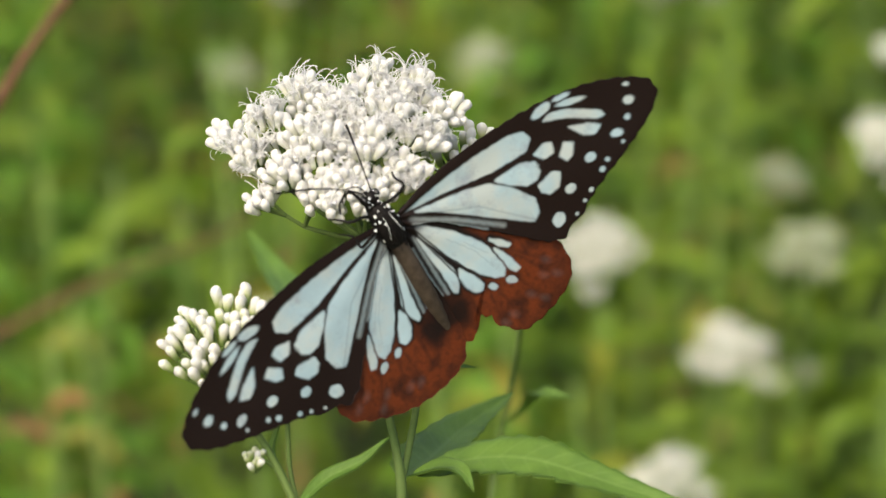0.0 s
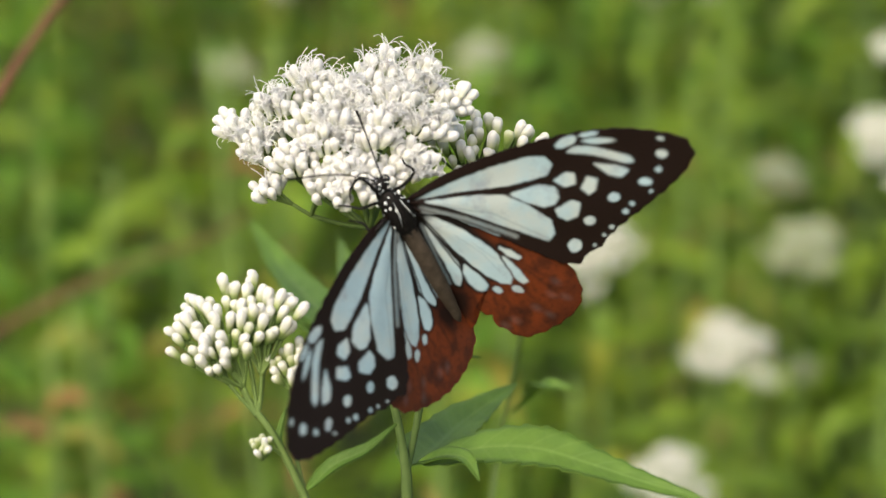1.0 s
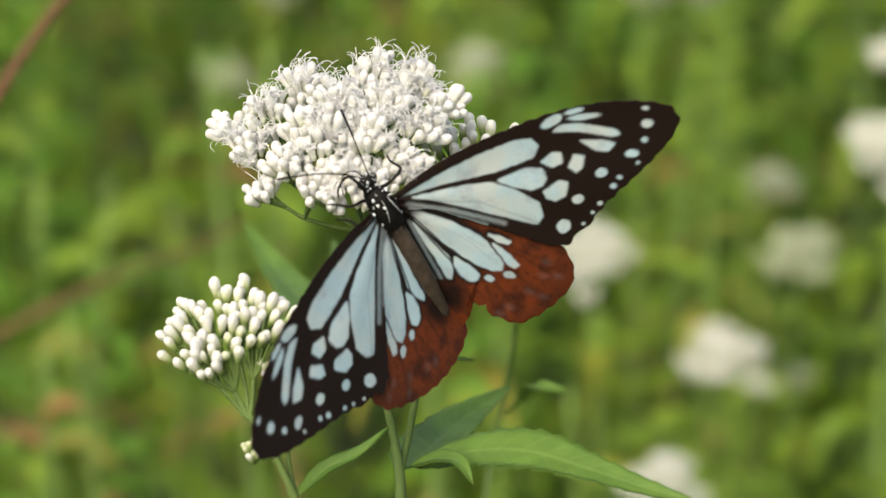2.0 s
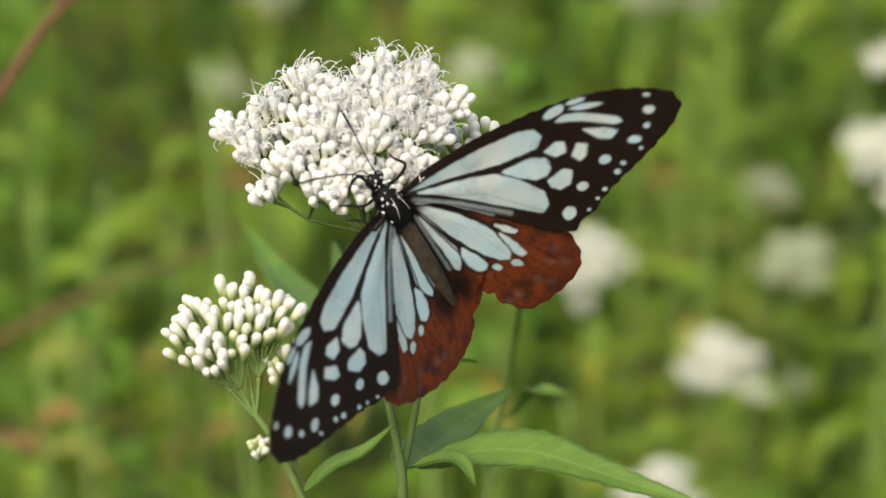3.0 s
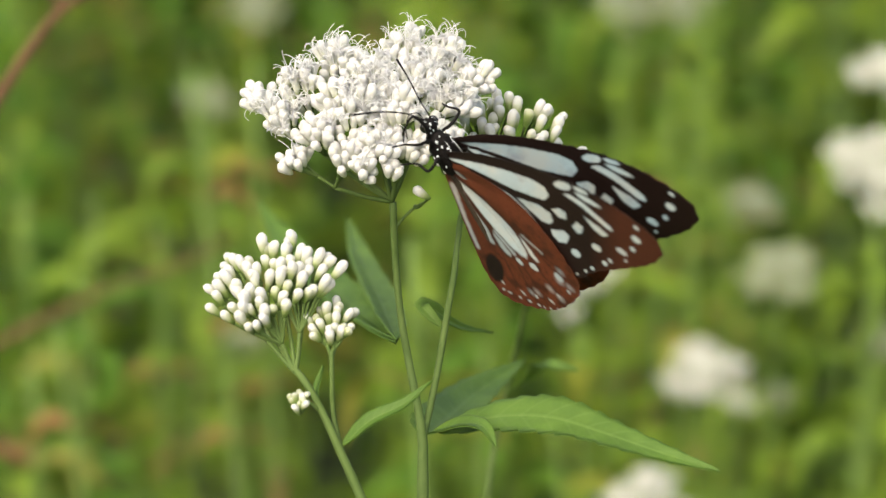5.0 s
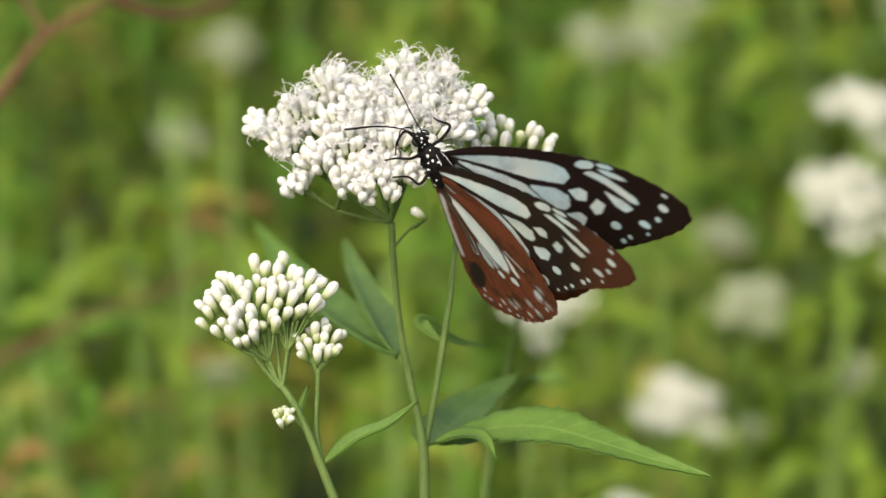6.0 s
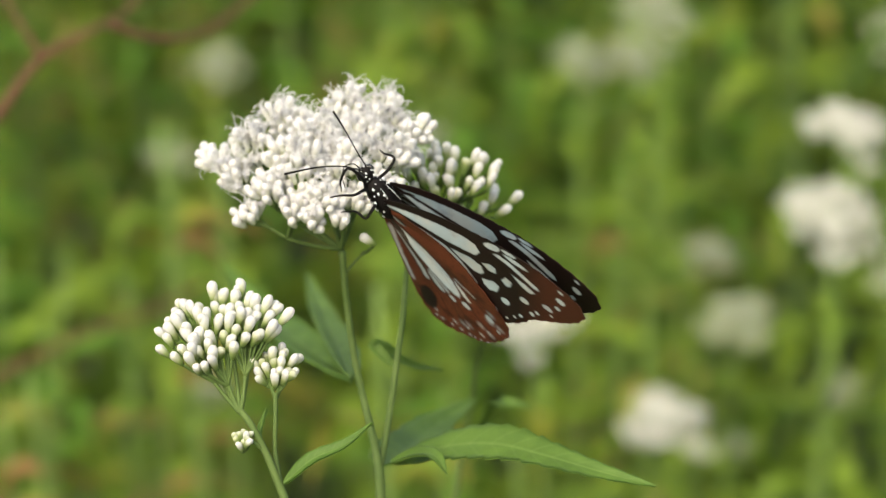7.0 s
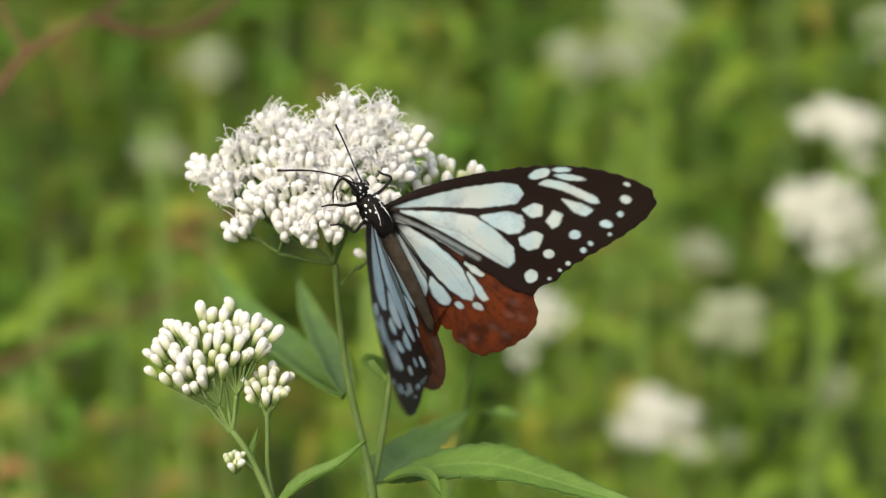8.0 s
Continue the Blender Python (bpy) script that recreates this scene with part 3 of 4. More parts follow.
def rounded(poly, times=2, cut=0.07):
    """Cuts the corners of a cell, as pigment has none."""
    for _ in range(times):
        out = []
        for (ax, ay), (bx, by) in zip(poly, poly[1:] + poly[:1]):
            out += [(ax + cut * (bx - ax), ay + cut * (by - ay)), (bx + cut * (ax - bx), by + cut * (ay - by))]
        poly = out
    return poly


def edge(d, soft=0.16):
    return np.clip(0.5 - d / (2 * soft), 0, 1)


FORE_OUTLINE = [(-1.5, 0.3), (2.5, 1.4), (6, 2.3), (12, 3.1), (19.5, 3.5), (26, 3.3), (33, 2.7), (39.5, 1.4), (45, -0.5), (50, -3.2), (53, -5.8), (53.5, -8.2), (51, -11), (47, -13.2), (41.5, -15.4), (36.5, -17.2), (31.5, -19.4), (28.5, -21.2), (26.3, -21.4), (24.3, -22.8), (21.5, -22), (17.5, -18.2), (13, -13.6), (8.5, -9), (4.5, -5.2), (-1, -1.8)]
HIND_LEFT = [(-1.5, -0.2), (2.5, 1), (8, -1), (13.5, -4.5), (18, -9), (21.6, -15), (23.3, -20.5), (23.6, -24.2), (22.2, -27.2), (19, -29.4), (15, -31.2), (10, -32.4), (5, -32.5), (0.6, -31.8), (-3.2, -30), (-5, -26), (-4.8, -19), (-3.2, -9)]
HIND_RIGHT = [(-1.5, -0.2), (2.5, 1), (8, -1), (13.5, -4.5), (18, -9), (21.4, -15), (23, -20), (23.6, -23.5), (23.3, -26.3), (21.6, -28.8), (18.6, -30.7), (15, -31.9), (12, -32.4), (9.4, -32.3), (8, -31.5), (7, -30.1), (5.5, -28.7), (5.0, -27), (5.2, -25.9), (4.2, -25.5), (2.8, -24.1), (1.9, -24.5), (1.9, -26.5), (0.6, -27.4), (-0.3, -28.3), (-1.8, -26.8), (-2.6, -24.6), (-3.7, -22.2), (-3.8, -15), (-2.8, -8)]


def fore_pigment(x, y, under):
    nz = np.array([noise.noise((a * 0.9, b * 0.9, 5.0)) for a, b in zip(x, y)])
    X, Y = x + 0.14 * nz, y + 0.14 * np.roll(nz, 7)
    pale = np.zeros(x.shape)
    cells = [
        [(0.6, -0.2), (9.5, 0.8), (17, 1.1), (24.5, 0.7), (27.3, -0.3), (28, -2.2), (26, -3.9), (18.2, -3.4), (13.4, -2.4), (7.4, -1.15), (3, -0.6)],
        [(2.0, -1.1), (11.7, -3.2), (16.8, -4.9), (20.3, -8.4), (22.9, -12.7), (22.2, -15.6), (20.5, -16.6), (14.9, -11.7), (9.9, -7.2), (5.5, -3.4)],
        [(17.9, -5.1), (24, -5.2), (26.4, -6.6), (26.3, -8.8), (24.9, -9.8), (22.9, -9.7), (20.2, -7.7)],
        [(24.5, -10.9), (28.2, -10.1), (29.6, -11.2), (27.9, -13.5), (25.7, -13.7), (24.5, -12.4)],
        [(26.8, -5.3), (29.5, -4.5), (31, -5.3), (30.3, -7.2), (28.2, -7.2)],
        [(31, -8.4), (33, -6.6), (34.5, -7.7), (33.3, -9.6), (31.7, -10.1)],
        [(31.5, -0.9), (33.3, -0.2), (36.6, -1.4), (42.1, -5.5), (42.4, -6.7), (40.7, -6.4), (35.7, -2.7)],
        [(35.1, -4.5), (38.8, -6.2), (40.8, -7.9), (39, -8.8), (37, -7.7)]]
    for c in cells:
        pale = np.maximum(pale, edge(inside(rounded(c), X, Y) + (0.15 if under else -0.08), 0.2))
    for s in ((32.3, 1.2, 2.3, 0.95, 8), (36.9, 1.2, 1.9, 0.55, -8), (38.0, -0.6, 3.0, 0.62, -18), (42.6, -11.1, 1.3, 0.8, -25), (35.9, -12.1, 1.15, 0.95, 0), (36.7, -15.5, 0.6), (38.5, -14.4, 0.5), (29.6, -15.1, 1.15, 1.0, 0), (32.9, -17.7, 0.5), (30.8, -18.8, 0.42), (24.7, -19.1, 1.5, 1.25, 40), (48.8, -4, 0.7, 0.4, -30), (47.7, -6.9, 1.1, 0.85, -20), (45.9, -9.6, 0.62), (42.8, -13.2, 0.4), (28.2, -20.2, 0.35)):
        pale = np.maximum(pale, edge(spot(X, Y, *s) + 0.02, 0.12))
    strip = np.minimum(streak(X, Y, [(1.0, -2.0), (8, -7.2), (15.2, -13.6)], 0.42), streak(X, Y, [(1.0, -3.0), (6.5, -7.2), (12, -12.3)], 0.3))
    pale = np.maximum(pale, 0.5 * edge(strip, 0.35))
    for v in ([(0, -0.8), (13, -7.6), (21, -16.5)], ):
        pale *= 1 - 0.3 * edge(streak(X, Y, v, 0.1), 0.25) * (0 if under else 1)
    violet = np.clip((-Y - 0.62 * X - 0.5) / 3, 0, 1) * (X < 21)
    pale *= 1 - 0.18 * violet
    rust = np.zeros(x.shape)
    if under:
        rust = 0.5 * np.clip((x - 37 - 0.3 * y) / 9, 0, 1) * np.clip((2.5 - y) / 4, 0.2, 1)
    rust = np.maximum(rust, 0.03)
    return np.clip(pale, 0, 1) * np.clip((np.hypot(x, y) - 0.5) / 2.5, 0.1, 1), rust


def hind_pigment(x, y, under):
    nz = np.array([noise.noise((a * 0.8, b * 0.8, 9.0)) for a, b in zip(x, y)])
    X, Y = x + 0.16 * nz, y + 0.16 * np.roll(nz, 5)
    pale = np.zeros(x.shape)
    cells = [
        [(1.2, -2.2), (6.2, -7.0), (9.2, -10.8), (10.6, -13.2), (11.6, -15.8), (11.9, -19.3), (11, -20.6), (9.6, -20), (7.3, -17.6), (4.6, -13), (2.7, -8.6), (1.0, -4.5)],
        [(12.0, -12.8), (13.6, -14.1), (15.0, -15.9), (14.4, -16.1), (12.9, -14.9)],
        [(11.9, -14.9), (13, -16.6), (14, -19.5), (14.3, -21), (13.4, -21.2), (12.3, -19.6), (11.7, -16.8)],
        [(4.2, -14.5), (5.8, -17), (6.8, -19.8), (6.2, -20.6), (4.9, -20.2), (3.9, -18.7), (3.6, -16)],
        [(0.3, -4.5), (1.9, -9.8), (3.2, -13.8), (2.8, -16.5), (1.8, -18.2), (1.2, -17.6), (1.1, -13.5), (0.5, -8.6)]]
    gap = np.full(x.shape, 1e9)
    for k, c in enumerate(cells):
        d = inside(rounded(c), X, Y)
        gap = np.minimum(gap, d)
        if under and k == 1:
            continue
        slim = 0.2 if under else -0.2
        pale = np.maximum(pale, edge(d + slim, 0.35 if under else 0.2) * (0.75 if under and k in (3, 4) else 1.0))
    for s in ((11.9, -22.2, 1.15, 0.8, -40), (8.2, -21.3, 1.0, 0.65, -40)):
        d = spot(X, Y, *s)
        gap = np.minimum(gap, d + 0.3)
        pale = np.maximum(pale, 0.9 * edge(d))
    # thin dark veins part the cells
    for v in ([(0.5, -2.5), (3.5, -11.2), (5.6, -15.2), (7.6, -19.0)], [(11.2, -14.2), (12.0, -18), (12.4, -21)], [(0.4, -4.0), (2.4, -11.5), (3.4, -15.5)]):
        pale *= 1 - 0.95 * edge(streak(X, Y, v, 0.16), 0.14)
    # fine dark folds inside the long cell
    for v in ([(5, -8), (8.5, -13), (10.2, -18)], [(7.5, -10.5), (10.5, -15)]):
        pale *= 1 - (0.35 if under else 0.22) * edge(streak(X, Y, v, 0.04), 0.2)
    if under:
        for v, w in (([(-1.2, -4.5), (-2.6, -12), (-3.4, -19)], 0.6), ([(0.6, -6), (1.6, -13), (2.2, -17.5)], 0.5), ([(5.2, -14.8), (7.7, -19.5)], 0.5), ([(13, -15), (16.4, -18.6)], 0.25)):
            pale = np.maximum(pale, 0.7 * edge(streak(X, Y, v, w), 0.4))
    else:
        for v, w in (([(-0.2, -4.2), (-0.1, -10.8), (0.1, -17.3)], 0.26), ([(-1.4, -6), (-1.4, -12), (-1.0, -17)], 0.2)):
            pale = np.maximum(pale, 0.5 * edge(streak(X, Y, v, w), 0.3))
    for cx, cy in ((19.4, -22.6), (17.6, -25), (13.8, -27), (9.0, -28.4), (20, -26.2), (15.6, -29), (6.8, -28.8)):
        pale = np.maximum(pale, (0.5 if under else 0.06) * edge(spot(X, Y, cx, cy, 0.75, 0.5, -45), 0.6))
    if under:
        q = random.Random(17)
        pale = np.maximum(pale, 0.75 * edge(spot(X, Y, 18, -24.1, 1.2, 0.85, -50), 0.25))
        for k in range(13):
            a = (k + q.uniform(-0.3, 0.3)) / 12
            cx, cy = 22.3 * (1 - a) - 2.6 * a + 1.5 * math.sin(3.1 * a), -25.6 - 5.6 * math.sin(math.pi * min(1, 0.12 + 0.8 * a)) - 1.6 * a
            pale = np.maximum(pale, 0.8 * edge(spot(X, Y, cx, cy, q.uniform(0.26, 0.48), q.uniform(0.2, 0.34), q.uniform(-40, 40)), 0.2))
            if k % 2:
                pale = np.maximum(pale, 0.75 * edge(spot(X, Y, cx - 1.4 + 0.8 * a, cy + 2.1 + q.uniform(-0.4, 0.4), q.uniform(0.4, 0.7), q.uniform(0.3, 0.45), -50), 0.22))
    # chestnut over the outer half, dark along the veins, round the cells and on the fold beside the abdomen
    out = np.clip((np.hypot(x + 1, y + 2) - 13.5) / 5, 0, 1)
    front = np.clip((y + 0.95 * x + 3.0) / 3, 0, 1) * np.clip((x - 8) / 4, 0, 1)
    rust = np.maximum(out, front)
    if under:
        rust = np.maximum(rust, 0.85)
    dark = np.zeros(x.shape)
    for v in ([(0.5, -2.5), (3.5, -11.2), (7.6, -19.0), (8.6, -22)], [(8.6, -22), (10.4, -31)], [(7.4, -19.8), (6.2, -29.5)], [(12.2, -20.8), (16.2, -30)], [(11.2, -14.4), (12.3, -20.5), (11.2, -21.4)], [(3.4, -14.2), (3.4, -20), (3.2, -27)], [(12.2, -14.6), (15.6, -19.5), (20.4, -27.6)], [(10, -11.6), (12.2, -14.4), (17.5, -20.4), (22.4, -25.6)]):
        dark = np.maximum(dark, (0.7 if under else 0.62) * edge(streak(X, Y, v, 0.14), 0.55))
    inner = np.clip((24 - np.hypot(x + 1, y + 1)) / 4, 0, 1)
    dark = np.maximum(dark, (0.5 if under else 0.95) * (1 - np.clip((gap - 0.55) / 0.6, 0, 1)) * inner)
    for s, w in (((10.6, -28.6, 2.6, 0.9, 70), 0.75), ((7.2, -26.5, 2.4, 0.8, 80), 0.4), ((14.6, -27.4, 2.2, 0.7, -60), 0.45), ((18.4, -27.6, 1.8, 0.7, -55), 0.4)):
        dark = np.maximum(dark, (0.4 if under else 1.0) * w * edge(spot(X, Y, *s), 0.9))
    rim = np.clip((np.hypot(x - 7, y + 15) - 15.6) / 1.6, 0, 1)
    dark = np.maximum(dark, 0.3 * rim * (0.6 if under else 1))
    fold = np.clip((0.8 - x) / 2.0, 0, 1) * np.clip((y + 24.5) / 2.0, 0, 1) * (0.2 if under else 0.92)
    patch = edge(spot(X, Y, -1.3 if under else 0.3, -23.8 if under else -21.6, 3.7 if under else 3.3, 2.3 if under else 2.4, 62), 0.3 if under else 1.3) * (1.0 if under else 0.93)
    blur = np.array([noise.noise((a * 0.35, b * 0.35, 2.0)) for a, b in zip(x, y)])
    fine = np.array([noise.noise((a * 1.1, b * 1.1, 6.0)) for a, b in zip(x, y)])
    rust = rust * (1 - dark) * (1 - fold) * (1 - patch) * np.clip(1.0 - (0.9 * np.clip(blur, 0, 1) + 0.5 * np.clip(fine, 0, 1)) * out, 0.42, 1)
    return np.clip(pale * (1 - 0.9 * patch * under), 0, 1) * np.clip((np.hypot(x, y) - 2.5) / 2.5, 0.1, 1), np.clip(rust, 0, 1)


def wing_mesh(name, outline, centre, pigment, side, camber, seed, scale=1.0, segs=420, rings=66):
    """Two skins of scales a tenth of a millimetre apart, ringed from the middle of the wing to its worn edge."""
    loop = smooth_line([(*p, 0) for p in outline] + [(*outline[0], 0)], 20)[:-1]
    lengths = np.cumsum([0] + [(loop[(i + 1) % len(loop)] - loop[i]).length for i in range(len(loop))])
    px = np.interp(np.linspace(0, lengths[-1], segs, endpoint=False), lengths, [p.x for p in loop] + [loop[0].x])
    py = np.interp(np.linspace(0, lengths[-1], segs, endpoint=False), lengths, [p.y for p in loop] + [loop[0].y])
    scallop = 0.16 * np.sin(np.linspace(0, lengths[-1], segs, endpoint=False) * 2 * math.pi / 3.3) * np.clip((np.hypot(px, py) - 22) / 4, 0, 1)
    wear = scallop + np.array([noise.noise((a * 0.8, b * 0.8, seed)) * 0.18 + noise.noise((a * 2.6, b * 2.6, seed)) * 0.13 for a, b in zip(px, py)])
    cx, cy = centre
    far = np.hypot(px - cx, py - cy)
    px, py = px + wear * (px - cx) / far, py + wear * (py - cy) / far
    s = np.linspace(0, 1, rings + 1)[1:] ** 0.85
    gx = np.concatenate([[cx], (cx + s[:, None] * (px - cx)).ravel()])
    gy = np.concatenate([[cy], (cy + s[:, None] * (py - cy)).ravel()])
    ripple = 0.12 * np.sin(1.35 * np.degrees(np.arctan2(gy, gx + 2)) / 6)
    rise = camber * (gx / 50) ** 2 * 4 - camber * ((gy + 8) / 14) ** 2 * 0.8 + ripple
    n = len(gx)
    verts, faces, mats = [], [], []
    for lift in (0.06, -0.06):
        verts += list(zip(side * gx * scale * MM, gy * scale * MM, (rise + lift) * scale * MM))
    def ringed(base, flip):
        for j in range(segs):
            k = (j + 1) % segs
            tri = (base, base + 1 + j, base + 1 + k)
            faces.append(tri[::-1] if flip else tri)
            for i in range(rings - 1):
                a, b = base + 1 + i * segs, base + 1 + (i + 1) * segs
                q = (a + j, b + j, b + k, a + k)
                faces.append(q[::-1] if flip else q)
    ringed(0, side > 0)
    half = len(faces)
    ringed(n, side < 0)
    rim = 1 + (rings - 1) * segs
    for j in range(segs):
        k = (j + 1) % segs
        faces.append((rim + j, rim + k, n + rim + k, n + rim + j))
    me = bpy.data.meshes.new(name)
    me.from_pydata(verts, [], faces)
    me.materials.append(WING_UP)
    me.materials.append(WING_DOWN)
    me.polygons.foreach_set("material_index", [0] * half + [1] * (len(faces) - half))
    me.polygons.foreach_set("use_smooth", [True] * len(faces))
    top, low = pigment(gx, gy, False), pigment(gx, gy, True)
    for key, i in (("pale", 0), ("rust", 1)):
        me.attributes.new(key, "FLOAT", "POINT").data.foreach_set("value", np.concatenate([top[i], low[i]]).astype(np.float32))
    me.update()
    return me


butterfly = thing("butterfly", (-0.0072, 0.506, 1.1464), "brown butterfly with pale blue cells feeding on the white flowers", "butterfly")


def ball(bm, at, r, stretch=(1, 1, 1), sides=14):
    lathe(bm, [(math.sin(math.pi * i / 10) , -math.cos(math.pi * i / 10)) for i in range(11)], sides, Matrix.Translation(Vector(at) * MM) @ Matrix.Diagonal((*[r * k * MM for k in stretch], 1)))
    return bm


def build_body():
    """Body along y, head forward, back up; millimetres."""
    y_axis = Matrix.Rotation(radians(-90), 4, "X") @ Matrix.Scale(MM, 4)
    thorax = lathe(bmesh.new(), [(0, -5.4), (1.5, -5.0), (2.3, -3.4), (2.65, -1), (2.5, 1.4), (2.0, 3.2), (1.3, 4.4), (0, 4.8)], 20, y_axis)
    for v in thorax.verts:
        v.co.z *= 0.95
    part("thorax", thorax, CHITIN, butterfly, "black thorax with white dots")
    prof = [(0, -27.2), (0.5, -26.9), (0.95, -26)]
    for k in range(9):
        y = -25 + k * 2.32
        r = 1.05 + 0.085 * k + 0.4 * math.sin(math.pi * min(1, (k + 1.5) / 9))
        prof += [(r * 0.97, y), (r, y + 0.8), (r * 0.99, y + 1.9)]
    prof += [(1.4, -4.0), (0, -3.6)]
    ab = lathe(bmesh.new(), prof, 18, y_axis)
    for v in ab.verts:
        v.co.z -= 0.00002 * (v.co.y / MM + 4) ** 2 * 0.18
    part("abdomen", ab, FUR, butterfly, "grey-brown segmented abdomen")
    head = ball(bmesh.new(), (0, 6.1, -0.2), 1.75, (1.05, 0.95, 0.9))
    part("head", head, CHITIN, butterfly, "black head with white dots")
    for s in (-1, 1):
        part("eye", ball(bmesh.new(), (1.45 * s, 6.4, -0.1), 1.0, (0.75, 1, 1.1)), EYE, butterfly)
    r2 = random.Random(3)
    dots = bmesh.new()
    for s in (-1, 1):
        for x, y, z, r in ((1.9, 3.2, 1.5, 0.42), (2.5, 1.6, 1.4, 0.36), (2.85, 0.2, 0.6, 0.5), (2.7, -1.5, -1.2, 0.6), (2.3, 2.4, -1.4, 0.5), (2.7, 0.2, -1.3, 0.42), (2.2, -3.2, -1.2, 0.55), (1.2, 4.1, 0.9, 0.32), (0.8, 5.2, 1.3, 0.26), (0.7, 6.6, 1.35, 0.3), (1.1, 7.3, 0.6, 0.26), (1.7, 4.2, -0.8, 0.36), (2.5, -2.4, 0.9, 0.34), (0.9, 3.4, 2.0, 0.3), (1.6, 2.0, 2.0, 0.3), (1.9, -0.8, 1.9, 0.3), (1.1, 1.0, 2.5, 0.26), (1.5, 5.4, 0.8, 0.28), (0.4, 7.6, 0.4, 0.24), (1.3, 6.2, 1.2, 0.26)):
            k = 0.9 + r2.uniform(-0.06, 0.04)
            ball(dots, (s * x * k + r2.uniform(-0.15, 0.15), y + r2.uniform(-0.4, 0.4), z * k), r * r2.uniform(0.38, 0.85), (1, r2.uniform(0.9, 1.7), 0.8), 8)
        tube(dots, [Vector((s * 0.7, 2.6, 2.65)) * MM, Vector((s * 1.0, 0.4, 2.9)) * MM, Vector((s * 1.5, -2.0, 2.5)) * MM], [0.03 * MM, 0.07 * MM, 0.02 * MM], 6, 4)
    part("white_dots", dots, SPOT, butterfly, "white dots and lines of scales on head and thorax")
    fuzz = bmesh.new()
    for _ in range(520):
        a, y = r2.uniform(0, 6.28), r2.uniform(-4.6, 3.4)
        r = 2.4 - 0.045 * y * y
        p = Vector((r * math.cos(a), y, 0.92 * r * math.sin(a)))
        q = p + Vector((math.cos(a) * 0.5, -0.9, math.sin(a) * 0.5)) * r2.uniform(0.6, 1.7)
        tube(fuzz, [p * MM, q * MM], [0.07 * MM, 0.02 * MM], 3, 1)
    part("fuzz", fuzz, CHITIN, butterfly, "short dark hairs", "stuff")
    for pts in ([(0.6, 7.3, 0.6), (2.2, 10.8, -1.7), (3.6, 14.8, -3.2), (5.1, 18.8, -5.3)], [(-0.6, 7.3, 0.6), (-3.6, 10.8, 1.6), (-8.8, 15.0, 2.4), (-16.0, 19.2, 2.4)]):
        part("antenna", tube(bmesh.new(), [Vector(p) * MM for p in pts], [0.15 * MM, 0.14 * MM, 0.16 * MM, 0.25 * MM], 6, 8), CHITIN, butterfly)
    part("proboscis", tube(bmesh.new(), [Vector(p) * MM for p in [(0, 7.4, -0.9), (-1.6, 10.0, 0.6), (-3.6, 10.8, 0.8), (-4.6, 9.6, 0.0), (-4.9, 6.6, -1.8)]], [0.14 * MM, 0.1 * MM], 6, 8), CHITIN, butterfly)
    for pts in ([(-1.4, 1.2, -2.2), (-3.8, 4.8, 2.2), (-6.9, 6.0, 3.0), (-8.1, 7.1, 1.0), (-8.9, 7.4, -1.7)],
                [(-1.4, -0.8, -2.4), (-5.8, 1.0, 3.4), (-7.1, 0.2, 2.1), (-6.7, 1.8, -0.8), (-7.9, 2.8, -3.9)],
                [(-1.2, 3.0, -2.0), (-2.3, 7.1, 1.7), (-3.9, 10.5, 1.9), (-5.8, 9.4, 0.7), (-6.2, 6.7, -1.6)],
                [(1.0, 3.2, -1.6), (3.8, 4.0, 1.6), (6.2, 4.9, 2.0), (6.4, 6.2, -0.8), (7.3, 6.6, -3.0)]):
        part("leg", tube(bmesh.new(), [Vector(p) * MM for p in pts], [0.4 * MM, 0.34 * MM, 0.26 * MM, 0.14 * MM], 7, 5), CHITIN, butterfly)


build_body()
for ob in butterfly.children:
    ob.matrix_basis = Matrix.Translation((-0.0012, 0, -0.0003)) @ Matrix.Rotation(radians(1.2), 4, "Z")
HINGE = 2.4 * MM
wings = {}
for side, tag in ((1, "r"), (-1, "l")):
    wings["fore" + tag] = part("forewing", wing_mesh("forewing", FORE_OUTLINE, (25, -7.5), fore_pigment, side, 0.12, 3.0 + side, 1.02), None, butterfly, "dark brown forewing with pale blue cells")
    wings["hind" + tag] = part("hindwing", wing_mesh("hindwing", HIND_RIGHT if side > 0 else HIND_LEFT, (9, -17.5), hind_pigment, side, 0.08, 8.0 + side, 1.028), None, butterfly, "chestnut hindwing with pale blue cells" + (", torn at the edge" if side > 0 else ""))


def flap(side, stroke, sweep, back, drop):
    """The pose of a wing on the body: stroke 0 is closed over the back, 90 is spread flat; sweep turns its tip to the tail."""
    return Matrix.Translation((side * HINGE, back * MM, drop * MM)) @ Matrix.Rotation(radians(-side * (90 - stroke)), 4, "Y") @ Matrix.Rotation(radians(-side * sweep), 4, "Z")


